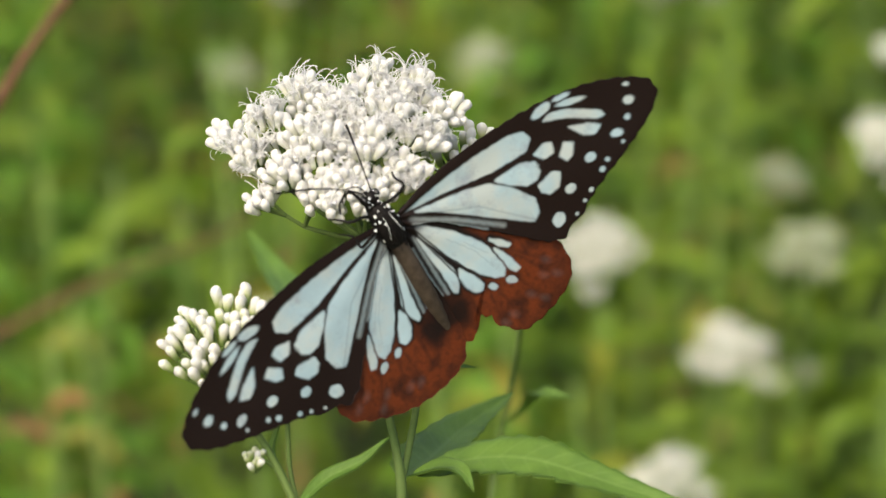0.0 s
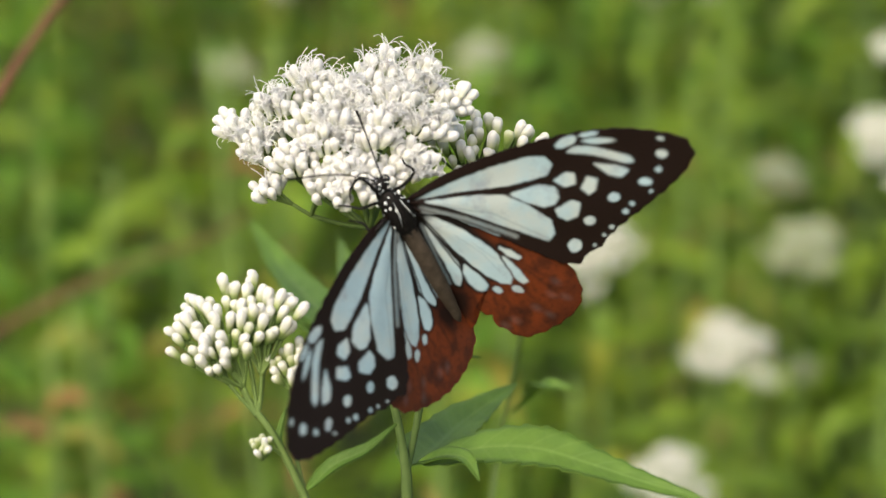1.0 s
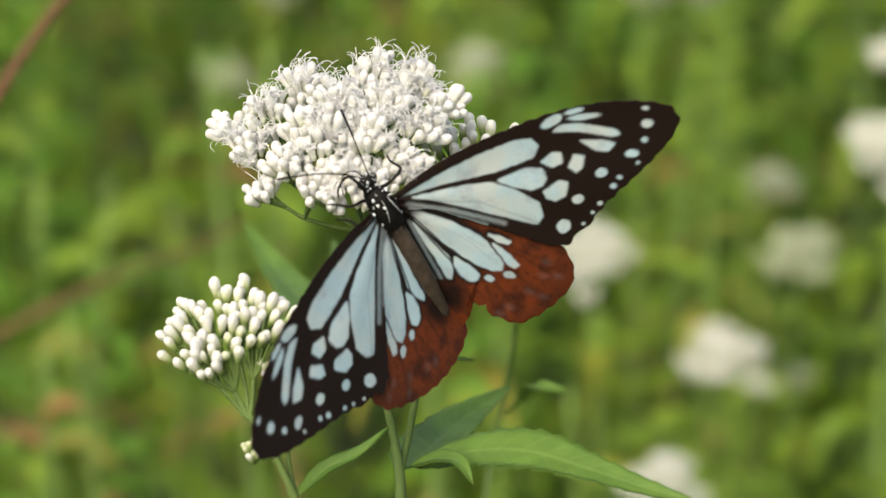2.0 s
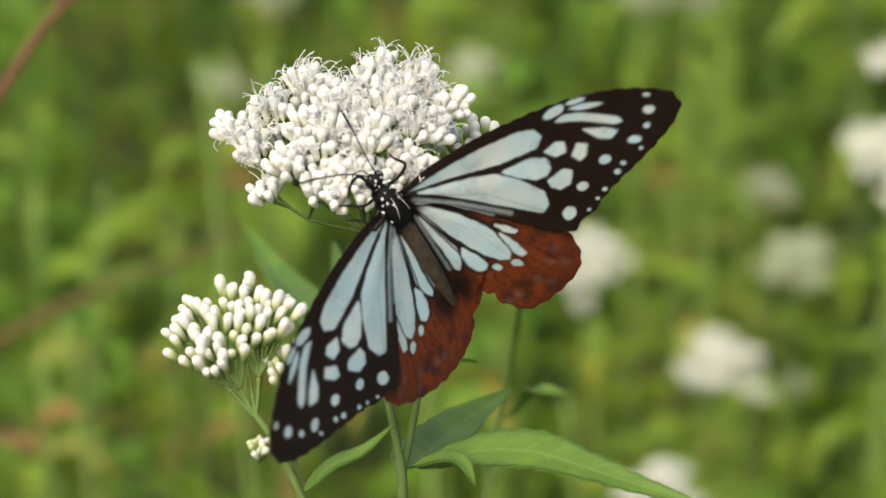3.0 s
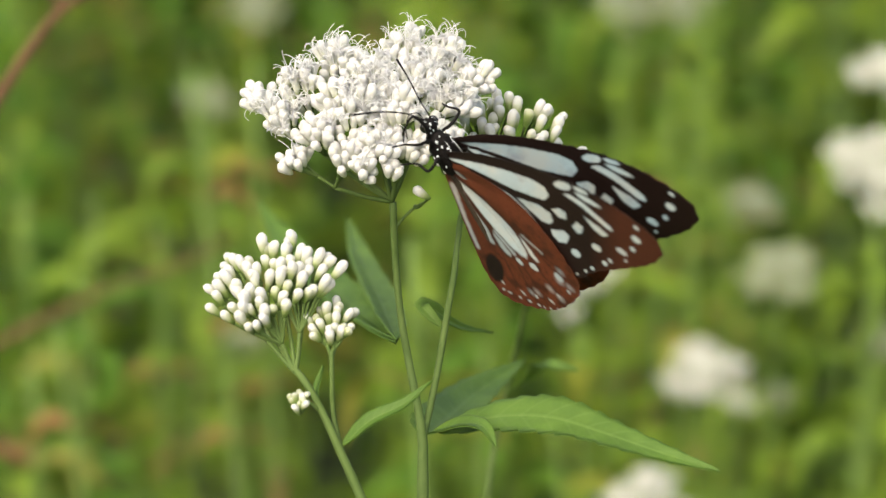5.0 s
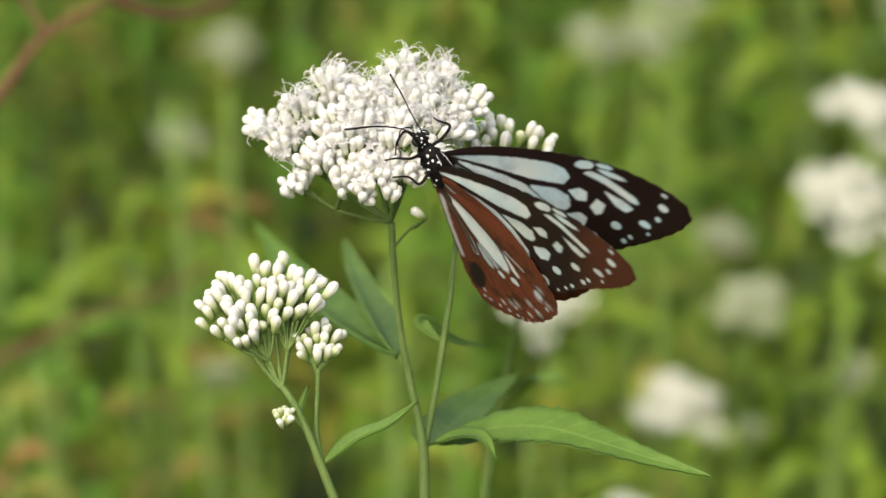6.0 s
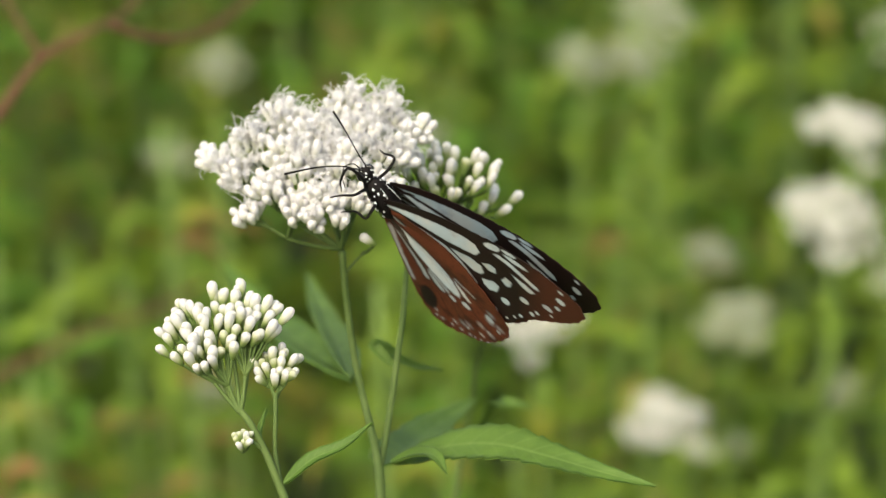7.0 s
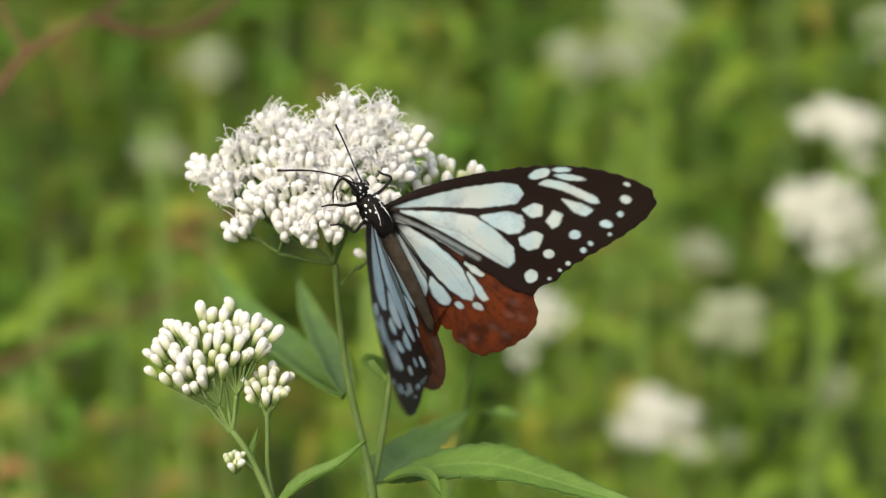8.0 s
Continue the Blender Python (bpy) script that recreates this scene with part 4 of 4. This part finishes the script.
# ---- the garden behind ----
def flower_far(bm, at, axis, r, seed):
    """A loose domed head of several tufts of small florets."""
    q = random.Random(seed)
    axis = Vector(axis).normalized()
    e1 = axis.orthogonal().normalized()
    e2 = axis.cross(e1)
    for tuft in range(16):
        k0, a0 = math.sqrt((tuft + 0.4) / 16) * q.uniform(0.85, 1.2), tuft * 2.39996 + q.uniform(-0.5, 0.5)
        mid = Vector(at) + (e1 * math.cos(a0) + e2 * math.sin(a0)) * (k0 * r) + axis * (0.6 * r * (1 - k0 * k0) + q.gauss(0, 0.15 * r))
        for i in range(7):
            k, a = 0.34 * r * math.sqrt((i + 0.5) / 7), i * 2.39996
            p = mid + (e1 * math.cos(a) + e2 * math.sin(a)) * k + axis * q.gauss(0, 0.04 * r)
            s = r * q.uniform(0.07, 0.13)
            lathe(bm, [(0, -1.6 * s), (0.5 * s, -1.1 * s), (0.95 * s, 0.1 * s), (0.7 * s, 0.9 * s), (0, 1.3 * s)], 6, along(p, axis + 0.5 * (p - Vector(at)) / r))


def garden_plant(seed, height, top=None, base=None, r=0.022, leaves=9, big=1.0, mat=None):
    """One tall stem with opposite toothed leaves and, if r is given, a white flower head on top."""
    q = random.Random(seed)
    base = Vector(base) if base else Vector((0, 0, 0))
    top = Vector(top) - base if top else Vector((q.uniform(-0.08, 0.08), q.uniform(-0.08, 0.08), height))
    ob = thing("boneset_plant", base, "tall green boneset plant with a white flower head, growing behind" if r else "leafy green stem growing in the garden", "flowering plant" if r else "plant", "garden plants")
    bend = Vector((q.uniform(-0.03, 0.03), q.uniform(-0.03, 0.03), 0))
    pts = [Vector((0, 0, -0.03)), top * 0.35 + bend, top * 0.7 + bend * 0.6, top]
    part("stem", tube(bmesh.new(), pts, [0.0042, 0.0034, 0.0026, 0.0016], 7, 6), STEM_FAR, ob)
    line = smooth_line(pts, 8)
    foliage = bmesh.new()
    for k in range(leaves):
        t = 0.25 + 0.68 * k / max(1, leaves - 1)
        p = line[min(len(line) - 1, int(t * (len(line) - 1)))]
        yaw = k * 1.57 + q.uniform(-0.4, 0.4)
        for flip in (0, math.pi):
            d = Vector((math.cos(yaw + flip), math.sin(yaw + flip), 0))
            n = big * q.uniform(0.09, 0.15) * (1.15 - 0.45 * t)
            droop = q.uniform(0.0, 0.9)
            blade(foliage, [p, p + d * n * 0.45 + Vector((0, 0, n * 0.16)), p + d * n * (1 - 0.3 * droop) + Vector((0, 0, n * (0.15 - droop)))], n * q.uniform(0.28, 0.4), (0.3 * q.gauss(0, 1), 0.3 * q.gauss(0, 1), 1), 8, 5, 0.12, 0.2)
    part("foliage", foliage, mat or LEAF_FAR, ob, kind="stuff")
    if r:
        head = bmesh.new()
        flower_far(head, top - Vector((0, 0, 0.25 * r)), (q.uniform(-0.25, 0.25), -0.5, 1), r, seed)
        for k in range(6):
            a = k * 1.047
            tube(head, [top - Vector((0, 0, 0.012)), top + Vector((math.cos(a) * r * 0.6, math.sin(a) * r * 0.6, 0.006))], [0.0008, 0.0006], 4, 1)
        # heads farther back take the colour with shade mixed in
        part("flower_head", head, FLOWER_FAR if base.y < 1.72 else FLOWER_DIM, ob, "domed white flower head" if base.y < 1.72 else "greenish white flower head")
    return ob


FLOWERS = [
    (0.273, 1.599, 0.892, 0.023),
    (0.266, 1.585, 0.840, 0.028),
    (0.233, 1.762, 0.720, 0.023),
    (0.180, 1.713, 0.666, 0.026),
    (0.079, 1.453, 0.822, 0.020),
    (0.117, 1.415, 0.702, 0.020),
    (0.179, 1.822, 0.919, 0.023),
    (0.145, 2.030, 0.841, 0.018),
    (0.185, 2.030, 0.844, 0.018),
    (-0.153, 2.453, 0.747, 0.022),
    (-0.199, 2.429, 0.664, 0.019),
    (-0.132, 1.886, 0.629, 0.012),
    (0.368, 1.898, 0.708, 0.016),
    (0.353, 2.036, 0.573, 0.017),
    (0.250, 2.068, 0.676, 0.017),
    (0.400, 2.113, 0.842, 0.022),
    (0.022, 2.062, 0.770, 0.020),
    (0.269, 2.025, 0.531, 0.013),
]
for i, (x, y, z, r) in enumerate(FLOWERS):
    garden_plant(100 + i, z, (x, y, z), (x + rng.uniform(-0.03, 0.03), y + rng.uniform(-0.02, 0.05), 0.0), r, 12, 0.6)

# leafy stems that fill the bed, standing clear of the flower heads
makers = [garden_plant(300 + k, 0.92 + 0.06 * k, None, (-0.9 + 0.42 * k, 2.9 + 0.13 * (k % 2), 0), 0, 17, 0.82, (LEAF_FAR, LEAF_COOL, LEAF_FAR, LEAF_DRY, LEAF_COOL, LEAF_DARK)[k]) for k in range(6)]
q = random.Random(21)
for row in range(21):
    y = 1.5 + 0.23 * row
    for k in range(14):
        x = (k - 6.5) * 0.15 + q.uniform(-0.06, 0.06)
        if abs(x) > 0.165 * y + 0.2:
            continue
        if any(y < fy and abs(x / y - fx / fy) < (0.028 if fy < 2.1 else 0.02) for fx, fy, fz, fr in FLOWERS if fy < 2.7):
            continue
        s = makers[5 if x / y > 0.09 and q.random() < 0.5 else q.choice((0, 0, 0, 1, 1, 1, 2, 2, 2, 2, 3, 4, 4, 4))]
        h = q.uniform(0.85, 1.08) - (0.12 if y < 2.1 else 0.0)
        ob = copy_thing(s, Matrix.Translation((x, y + q.uniform(-0.09, 0.09), 0)) @ Matrix.Rotation(q.uniform(0, 6.28), 4, "Z"))
        ob.scale = (h, h, h)


def weeds_around():
    """The same leafy stems on the other sides of the path, as one mass."""
    q = random.Random(33)
    bm = bmesh.new()
    for _ in range(230):
        x, y = q.uniform(-3.2, 3.2), q.uniform(-3.2, 5.5)
        if (abs(x) < 0.8 and y > -0.9 and y < 1.5) or (y > 0 and abs(x) < 0.165 * y + 0.45):
            continue
        h = q.uniform(0.7, 1.0)
        lean = Vector((q.gauss(0, 0.05), q.gauss(0, 0.05), h))
        tube(bm, [(x, y, -0.02), Vector((x, y, 0)) + lean], [0.004, 0.0018], 5, 1)
        for k in range(9):
            p = Vector((x, y, 0)) + lean * (0.2 + 0.09 * k)
            a = k * 1.57 + q.uniform(-0.4, 0.4)
            for f in (0, math.pi):
                d = Vector((math.cos(a + f), math.sin(a + f), 0))
                n = q.uniform(0.09, 0.15)
                blade(bm, [p, p + d * n * 0.5 + Vector((0, 0, n * 0.14)), p + d * n * 0.85 - Vector((0, 0, n * q.uniform(0, 0.6)))], n * 0.33, (0, 0, 1), 6, 4, 0.1, 0.2)
    tagged(new("weeds", finish(bm, "weeds", LEAF_FAR)), "leafy green weeds standing round the path", "plants", kind="stuff")


weeds_around()


def leaf_bank(name, label, y0, y1, half, low, high, count, size, mat, seed):
    """A thicket of loose leaves."""
    q = random.Random(seed)
    bm = bmesh.new()
    for _ in range(count):
        y = q.uniform(y0, y1)
        p = Vector((q.uniform(-half, half) * (0.5 + 0.5 * y / y1), y, q.uniform(low, high)))
        a = q.uniform(0, 6.28)
        d = Vector((math.cos(a), math.sin(a), q.uniform(-0.5, 0.6)))
        n = size * q.uniform(0.6, 1.3)
        blade(bm, [p, p + d * n * 0.5 + Vector((0, 0, n * 0.1)), p + d * n], n * 0.34, (q.gauss(0, .3), q.gauss(0, .3), 1), 4, 3, 0.1, 0.2)
    tagged(new(name, finish(bm, name, mat)), label, "undergrowth", kind="stuff")


leaf_bank("undergrowth", "dim tangled green undergrowth between the stems", 1.4, 6.2, 1.9, 0.02, 0.62, 3000, 0.12, LEAF_DARK, 5)
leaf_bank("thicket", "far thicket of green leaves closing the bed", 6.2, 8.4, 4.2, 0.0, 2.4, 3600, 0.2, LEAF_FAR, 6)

# yellowing weeds at the edge of the bed
for seed, tip, mat in ((411, (-0.2058, 1.533, 0.792), LEAF_DRY), (412, (-0.2196, 1.4362, 0.769), LEAF_DRY), (413, (-0.1737, 1.7044, 0.7692), LEAF_FAR), (414, (-0.2474, 1.6285, 0.8108), LEAF_FAR), (415, (0.2116, 1.958, 0.7246), LEAF_DRY), (416, (0.0312, 1.521, 0.7549), LEAF_FAR), (417, (0.0664, 1.4305, 0.7514), LEAF_FAR), (418, (-0.009, 1.7716, 0.701), LEAF_FAR), (419, (-0.01, 1.1333, 0.937), LEAF_DRY)):
    garden_plant(seed, 0, tip, (tip[0] + 0.02, tip[1] + 0.03, 0.0), 0, 13, 0.5, mat)


for seed, tip in ((431, (-0.1258, 1.4044, 0.9463)), (432, (-0.1032, 1.5707, 0.9078)), (433, (0.1772, 1.9713, 0.7656)), (434, (0.1537, 2.113, 0.6513)), (435, (-0.1958, 1.3636, 0.8206)), (436, (-0.1654, 1.6106, 0.7555))):
    garden_plant(seed, 0, tip, (tip[0] + 0.02, tip[1] + 0.03, 0.0), 0, 9, 0.32, LEAF_RED)

# dry twigs
def twig(label, lines):
    base = Vector(lines[0][0][0])
    ob = thing("dry_twig", (base.x, base.y, 0.0), label, "twig")
    for pts, r in lines:
        part("branch", tube(bmesh.new(), [Vector(p) - Vector((base.x, base.y, 0)) for p in pts], [v * MM for v in r], 7, 6), TWIG, ob)
    return ob


twig("bare reddish-brown twig arching over the bed", [
    ([(-0.19, 1.0, -0.02), (-0.2, 1.0, 0.7), (-0.1462, 0.8615, 1.0621), (-0.131, 0.868, 1.0855), (-0.1205, 0.8713, 1.0978), (-0.1045, 0.8734, 1.1063), (-0.0957, 0.8913, 1.1078), (-0.0865, 0.9116, 1.1171)], [2.6, 2.4, 1.9, 1.6, 1.3, 1.1, 0.9, 0.8]),
    ([(-0.1205, 0.8713, 1.0978), (-0.1271, 0.8742, 1.1072), (-0.1326, 0.8769, 1.1162), (-0.1382, 0.8792, 1.1234)], [1.1, 1.0, 0.9, 0.8]),
    ([(-0.0987, 0.8821, 1.1064), (-0.0852, 0.889, 1.1004), (-0.071, 0.9056, 1.098), (-0.0602, 0.9241, 1.1015), (-0.0469, 0.9436, 1.1088)], [1.5, 1.4, 1.3, 1.2, 1.0])])
twig("reddish stem leaning through the leaves", [
    ([(-0.34, 1.3, -0.02), (-0.33, 1.28, 0.6), (-0.2077, 1.149, 0.8752), (-0.1782, 1.1543, 0.8916), (-0.1457, 1.1753, 0.9013), (-0.1112, 1.2119, 0.9038), (-0.0919, 1.2317, 0.9096)], [2.2, 2.0, 1.7, 1.6, 1.4, 1.2, 0.9])])



# ---- what moves ----
def motions():
    # seconds, shift, and lean about x and y, of the two near plants
    foot, left_foot = Vector((-0.0159, 0.5057, 1.1456)), Vector((-0.0295, 0.489, 1.1006))
    sway = [
        (0, -0.0028, -0.003, -0.0045, -0.2, -0.57),
        (0.5, -0.0045, -0.0028, -0.0041, -0.34, -0.83),
        (1, -0.0011, -0.002, -0.003, -0.2, -0.24),
        (1.5, -0.0006, -0.002, -0.0028, 0.03, -0.22),
        (1.7, -0.0024, -0.002, -0.003, 0, -0.3),
        (2.8, 0.0014, -0.0008, 0.0002, -0.1, 0.1),
        (3, -0.0002, -0.0011, -0.0011, -0.17, 0.08),
        (3.5, 0, 0, 0, 0, 0),
        (3.7, 0.0038, -0.0003, 0.0017, -0.15, 0.52),
        (4, 0.0063, -0.0005, 0.0027, -0.25, 0.86),
        (4.5, 0.0024, 0.0011, 0.0007, -0.29, 0.87),
        (4.7, 0.0039, 0.0011, 0.0014, -0.11, 1.2),
        (5.8, 0.0092, 0.0055, -0.0004, 0.8, 0.9),
        (6, 0.0064, 0.006, -0.0032, 0.84, 0.42),
        (6.2, 0.0009, 0.0051, -0.0046, 0.5, -0.2),
        (6.5, -0.0077, 0.0037, -0.0068, 0, -1.18),
        (6.8, -0.0048, 0.0042, -0.0052, -0.07, -1.3),
        (7, -0.0022, 0.0053, -0.0041, -0.05, -1.12),
        (7.5, -0.0005, 0.0044, -0.003, 0.04, -0.96),
        (8, -0.0015, 0.0052, -0.008, 0.58, -0.79),
    ]
    left_sway = [
        (0, -0.0032, -0.0019, -0.0056, 0, 0),
        (0.5, -0.005, -0.0018, -0.0053, 0, 0),
        (1, -0.0015, -0.0012, -0.0037, 0, 0),
        (1.5, -0.0011, -0.0012, -0.0036, 0, 0),
        (1.7, -0.0029, -0.0013, -0.0038, 0, 0),
        (2.8, 0.0012, 0, -0.0001, 0, 0),
        (3, -0.0005, -0.0005, -0.0014, 0, 0),
        (3.5, 0, 0, 0, 0, 0),
        (3.7, 0.0036, 0, 0.0019, 0, 0),
        (4, 0.0057, -0.0005, 0.0029, 0, 0.07),
        (4.5, 0.0019, 0.0004, 0.0013, -0.2, -0.25),
        (4.7, 0.003, 0.0, 0.0017, -0.4, -0.1),
        (5.8, 0.0073, -0.0101, 0.0073, -5.3, 4.6),
        (6, 0.0047, -0.0114, 0.0043, -5.4, 4.3),
        (6.2, 0.0001, -0.0126, 0.0027, -5.3, 3.2),
        (6.5, -0.0072, -0.0146, 0.0002, -5.3, 1.9),
        (6.8, -0.0042, -0.0138, 0.002, -5.2, 2.7),
        (7, -0.0019, -0.0139, 0.0037, -5.3, 3.3),
        (7.5, -0.0004, -0.0143, 0.0047, -5.2, 3.8),
        (8, -0.0012, -0.0123, -0.0008, -5.8, 1.9),
    ]
    for ob, pivot, rows in ((plant, foot, sway), (left_plant, left_foot, left_sway)):
        walk(ob, [(t, Matrix.Translation(pivot + Vector((x, y, z))) @ Matrix.Rotation(radians(b), 4, "Y") @ Matrix.Rotation(radians(a), 4, "X") @ Matrix.Translation(PLANT_BASE - pivot)) for t, x, y, z, a, b in rows])
    walk(butterfly, [
        (0, pose(-0.0117, 0.5041, 1.1390, 80.7, -26.6, 32.1)),
        (0.1, pose(-0.0121, 0.5046, 1.1387, 79.9, -26.7, 34.8)),
        (0.2, pose(-0.0124, 0.5031, 1.1392, 80.3, -25.9, 34.1)),
        (0.3, pose(-0.0129, 0.5023, 1.1392, 78.4, -26.0, 33.9)),
        (0.4, pose(-0.0136, 0.5022, 1.1397, 80.9, -25.3, 34.6)),
        (0.5, pose(-0.0131, 0.5018, 1.1397, 74.8, -25.7, 35.8)),
        (0.7, pose(-0.0110, 0.5021, 1.1406, 78.4, -24.8, 35.5)),
        (0.9, pose(-0.0094, 0.5027, 1.1421, 78.6, -26.1, 32.5)),
        (1, pose(-0.0093, 0.5024, 1.1418, 81.0, -26.4, 32.7)),
        (1.1, pose(-0.0093, 0.5060, 1.1406, 81.0, -27.4, 36.6)),
        (1.3, pose(-0.0082, 0.5053, 1.1413, 80.6, -27.3, 31.5)),
        (1.5, pose(-0.0099, 0.5078, 1.1396, 80.4, -31.0, 32.3)),
        (1.7, pose(-0.0117, 0.5054, 1.1408, 79.9, -27.7, 35.5)),
        (2.8, pose(-0.0072, 0.5066, 1.1441, 80.8, -26.7, 37.8)),
        (3, pose(-0.0090, 0.5079, 1.1440, 78.3, -28.7, 45.2)),
        (3.1, pose(-0.0092, 0.5058, 1.1450, 78.4, -26.5, 42.8)),
        (3.3, pose(-0.0099, 0.5034, 1.1458, 71.8, -27.1, 44.9)),
        (3.5, pose(-0.0077, 0.5043, 1.1464, 76.8, -25.3, 44.8)),
        (3.7, pose(-0.0037, 0.5086, 1.1487, 74.1, -23.1, 41.0)),
        (4, pose(-0.0014, 0.5077, 1.1535, 70.8, -16.1, 35.9)),
        (4.2, pose(-0.0031, 0.5079, 1.1533, 67.8, -15.3, 36.8)),
        (4.4, pose(-0.0046, 0.5076, 1.1519, 70.9, -16.7, 39.2)),
        (4.5, pose(-0.0049, 0.5074, 1.1518, 67.4, -15.8, 38.7)),
        (4.7, pose(-0.0032, 0.5083, 1.1516, 71.2, -21.6, 49.0)),
        (5.8, pose(0.0056, 0.5079, 1.1527, 70.9, -26.6, 40.6)),
        (6, pose(0.0015, 0.5070, 1.1506, 73.5, -23.1, 46.2)),
        (6.5, pose(-0.0125, 0.5032, 1.1468, 74.0, -30.8, 45.4)),
        (6.8, pose(-0.0099, 0.5044, 1.1479, 73.3, -30.0, 44.1)),
        (7, pose(-0.0069, 0.5057, 1.1491, 72.5, -29.0, 42.6)),
        (7.5, pose(-0.0053, 0.5061, 1.1497, 81.6, -30.4, 40.3)),
        (7.7, pose(-0.0046, 0.5057, 1.1485, 75.6, -24.0, 46.6)),
        (7.8, pose(-0.0043, 0.5049, 1.1465, 68.4, -18.8, 41.8)),
        (7.9, pose(-0.0054, 0.5052, 1.1450, 71.3, -18.2, 39.0)),
        (8, pose(-0.0066, 0.5053, 1.1443, 71.0, -18.8, 40.3)),
    ])
    # the hindwings slide out a little as the wings close; seconds, right and left stroke, sweep of the right and left forewing and of the right and left hindwing
    beat = [
        (0, 78.4, 89, -2.3, 3.1, -0.6, -2.8),
        (0.1, 52.3, 77.7, -1.8, 6.1, 1.2, -1.1),
        (0.2, 43.4, 62.5, 3.2, 8.5, 4.5, 1.2),
        (0.3, 24.2, 38.3, 9.8, 12.2, 12.7, 1),
        (0.4, 5.6, 20.6, 11.8, 12.2, 10, 2),
        (0.5, -2.1, 17.3, 18.5, 18.1, 8, 3),
        (0.7, 5.8, 23.7, 13.3, 15, 11, 3),
        (0.9, 31.6, 48.1, 9.4, 13.5, 12, 2),
        (1, 45.1, 63.8, 1.3, 8.6, 4.9, 0),
        (1.1, 53.2, 83.2, -2.8, 3.8, -1, -1.7),
        (1.3, 84.8, 89.8, -3.3, 0.6, -0.6, -4.3),
        (1.5, 78.3, 85, -0.6, -2, 1.8, -5.8),
        (1.7, 46.3, 68.5, 0.1, 8.5, 2.5, 2.2),
        (2.8, 76.2, 94.5, -1.2, 4.5, -0.4, -1.8),
        (3, 44.9, 80.4, -1.3, 6.9, 0.7, -0),
        (3.1, 31.3, 54.3, 7.4, 12.5, 7.3, 2),
        (3.3, -3.2, 22.3, 17.4, 18, 17.3, 4),
        (3.5, 17.1, 36.1, 8.5, 13.7, 10.8, 3),
        (3.7, 66.5, 63.4, 6.5, 12.4, 5.6, 2),
        (4, 95.2, 95, -5.1, 2.4, -4, -3.7),
        (4.2, 98.2, 97, -6.9, 1.4, -5.2, -4.1),
        (4.4, 84.7, 83.9, -1.5, 7.6, -0.1, 0.6),
        (4.5, 74.6, 63.1, 3, 16.5, 1.8, 2),
        (4.7, 3.6, 11.2, 9.3, 10.4, 0.9, 10.1),
        (4.95, 3, 5, 17, 17, 6, 6),
        (5.2, 12, 12, 15, 15, 5, 5),
        (5.5, 55, 50, 8, 12, 3, 0),
        (5.8, 78.1, 32.1, 14.6, 16.1, 13.2, 4.7),
        (6, 7.7, 8.4, 15.3, 16.4, 7.9, 9.1),
        (6.5, -4.3, 4.6, 21.8, 19.4, 6.8, 12.4),
        (6.8, -3.7, 4.3, 23.4, 21.3, 6.8, 13.3),
        (7, -3, 3.9, 25.1, 23.4, 6.7, 14.4),
        (7.5, -3.1, 3.9, 18.6, 17.2, 6.9, 8.3),
        (7.7, -4.1, 10.4, 17.9, 18, 7.5, 12.6),
        (7.8, 13.5, 16.2, 20.8, 25.6, 7.8, 7.5),
        (7.9, 26.1, 21.7, 15.4, 21.6, 13.4, 6),
        (8, 33.4, 44.2, 11, 19.8, 10.6, 3),
    ]
    for side, tag, k in ((1, "r", 0), (-1, "l", 1)):
        walk(wings["fore" + tag], [(row[0], flap(side, row[1 + k], row[3 + k], 0.0, -0.25)) for row in beat])
        walk(wings["hind" + tag], [(row[0], flap(side, row[1 + k] + 1.6, row[5 + k], -1.3 - 1.2 * max(0, 1 - abs(row[1 + k]) / 30), -0.7)) for row in beat])


motions()
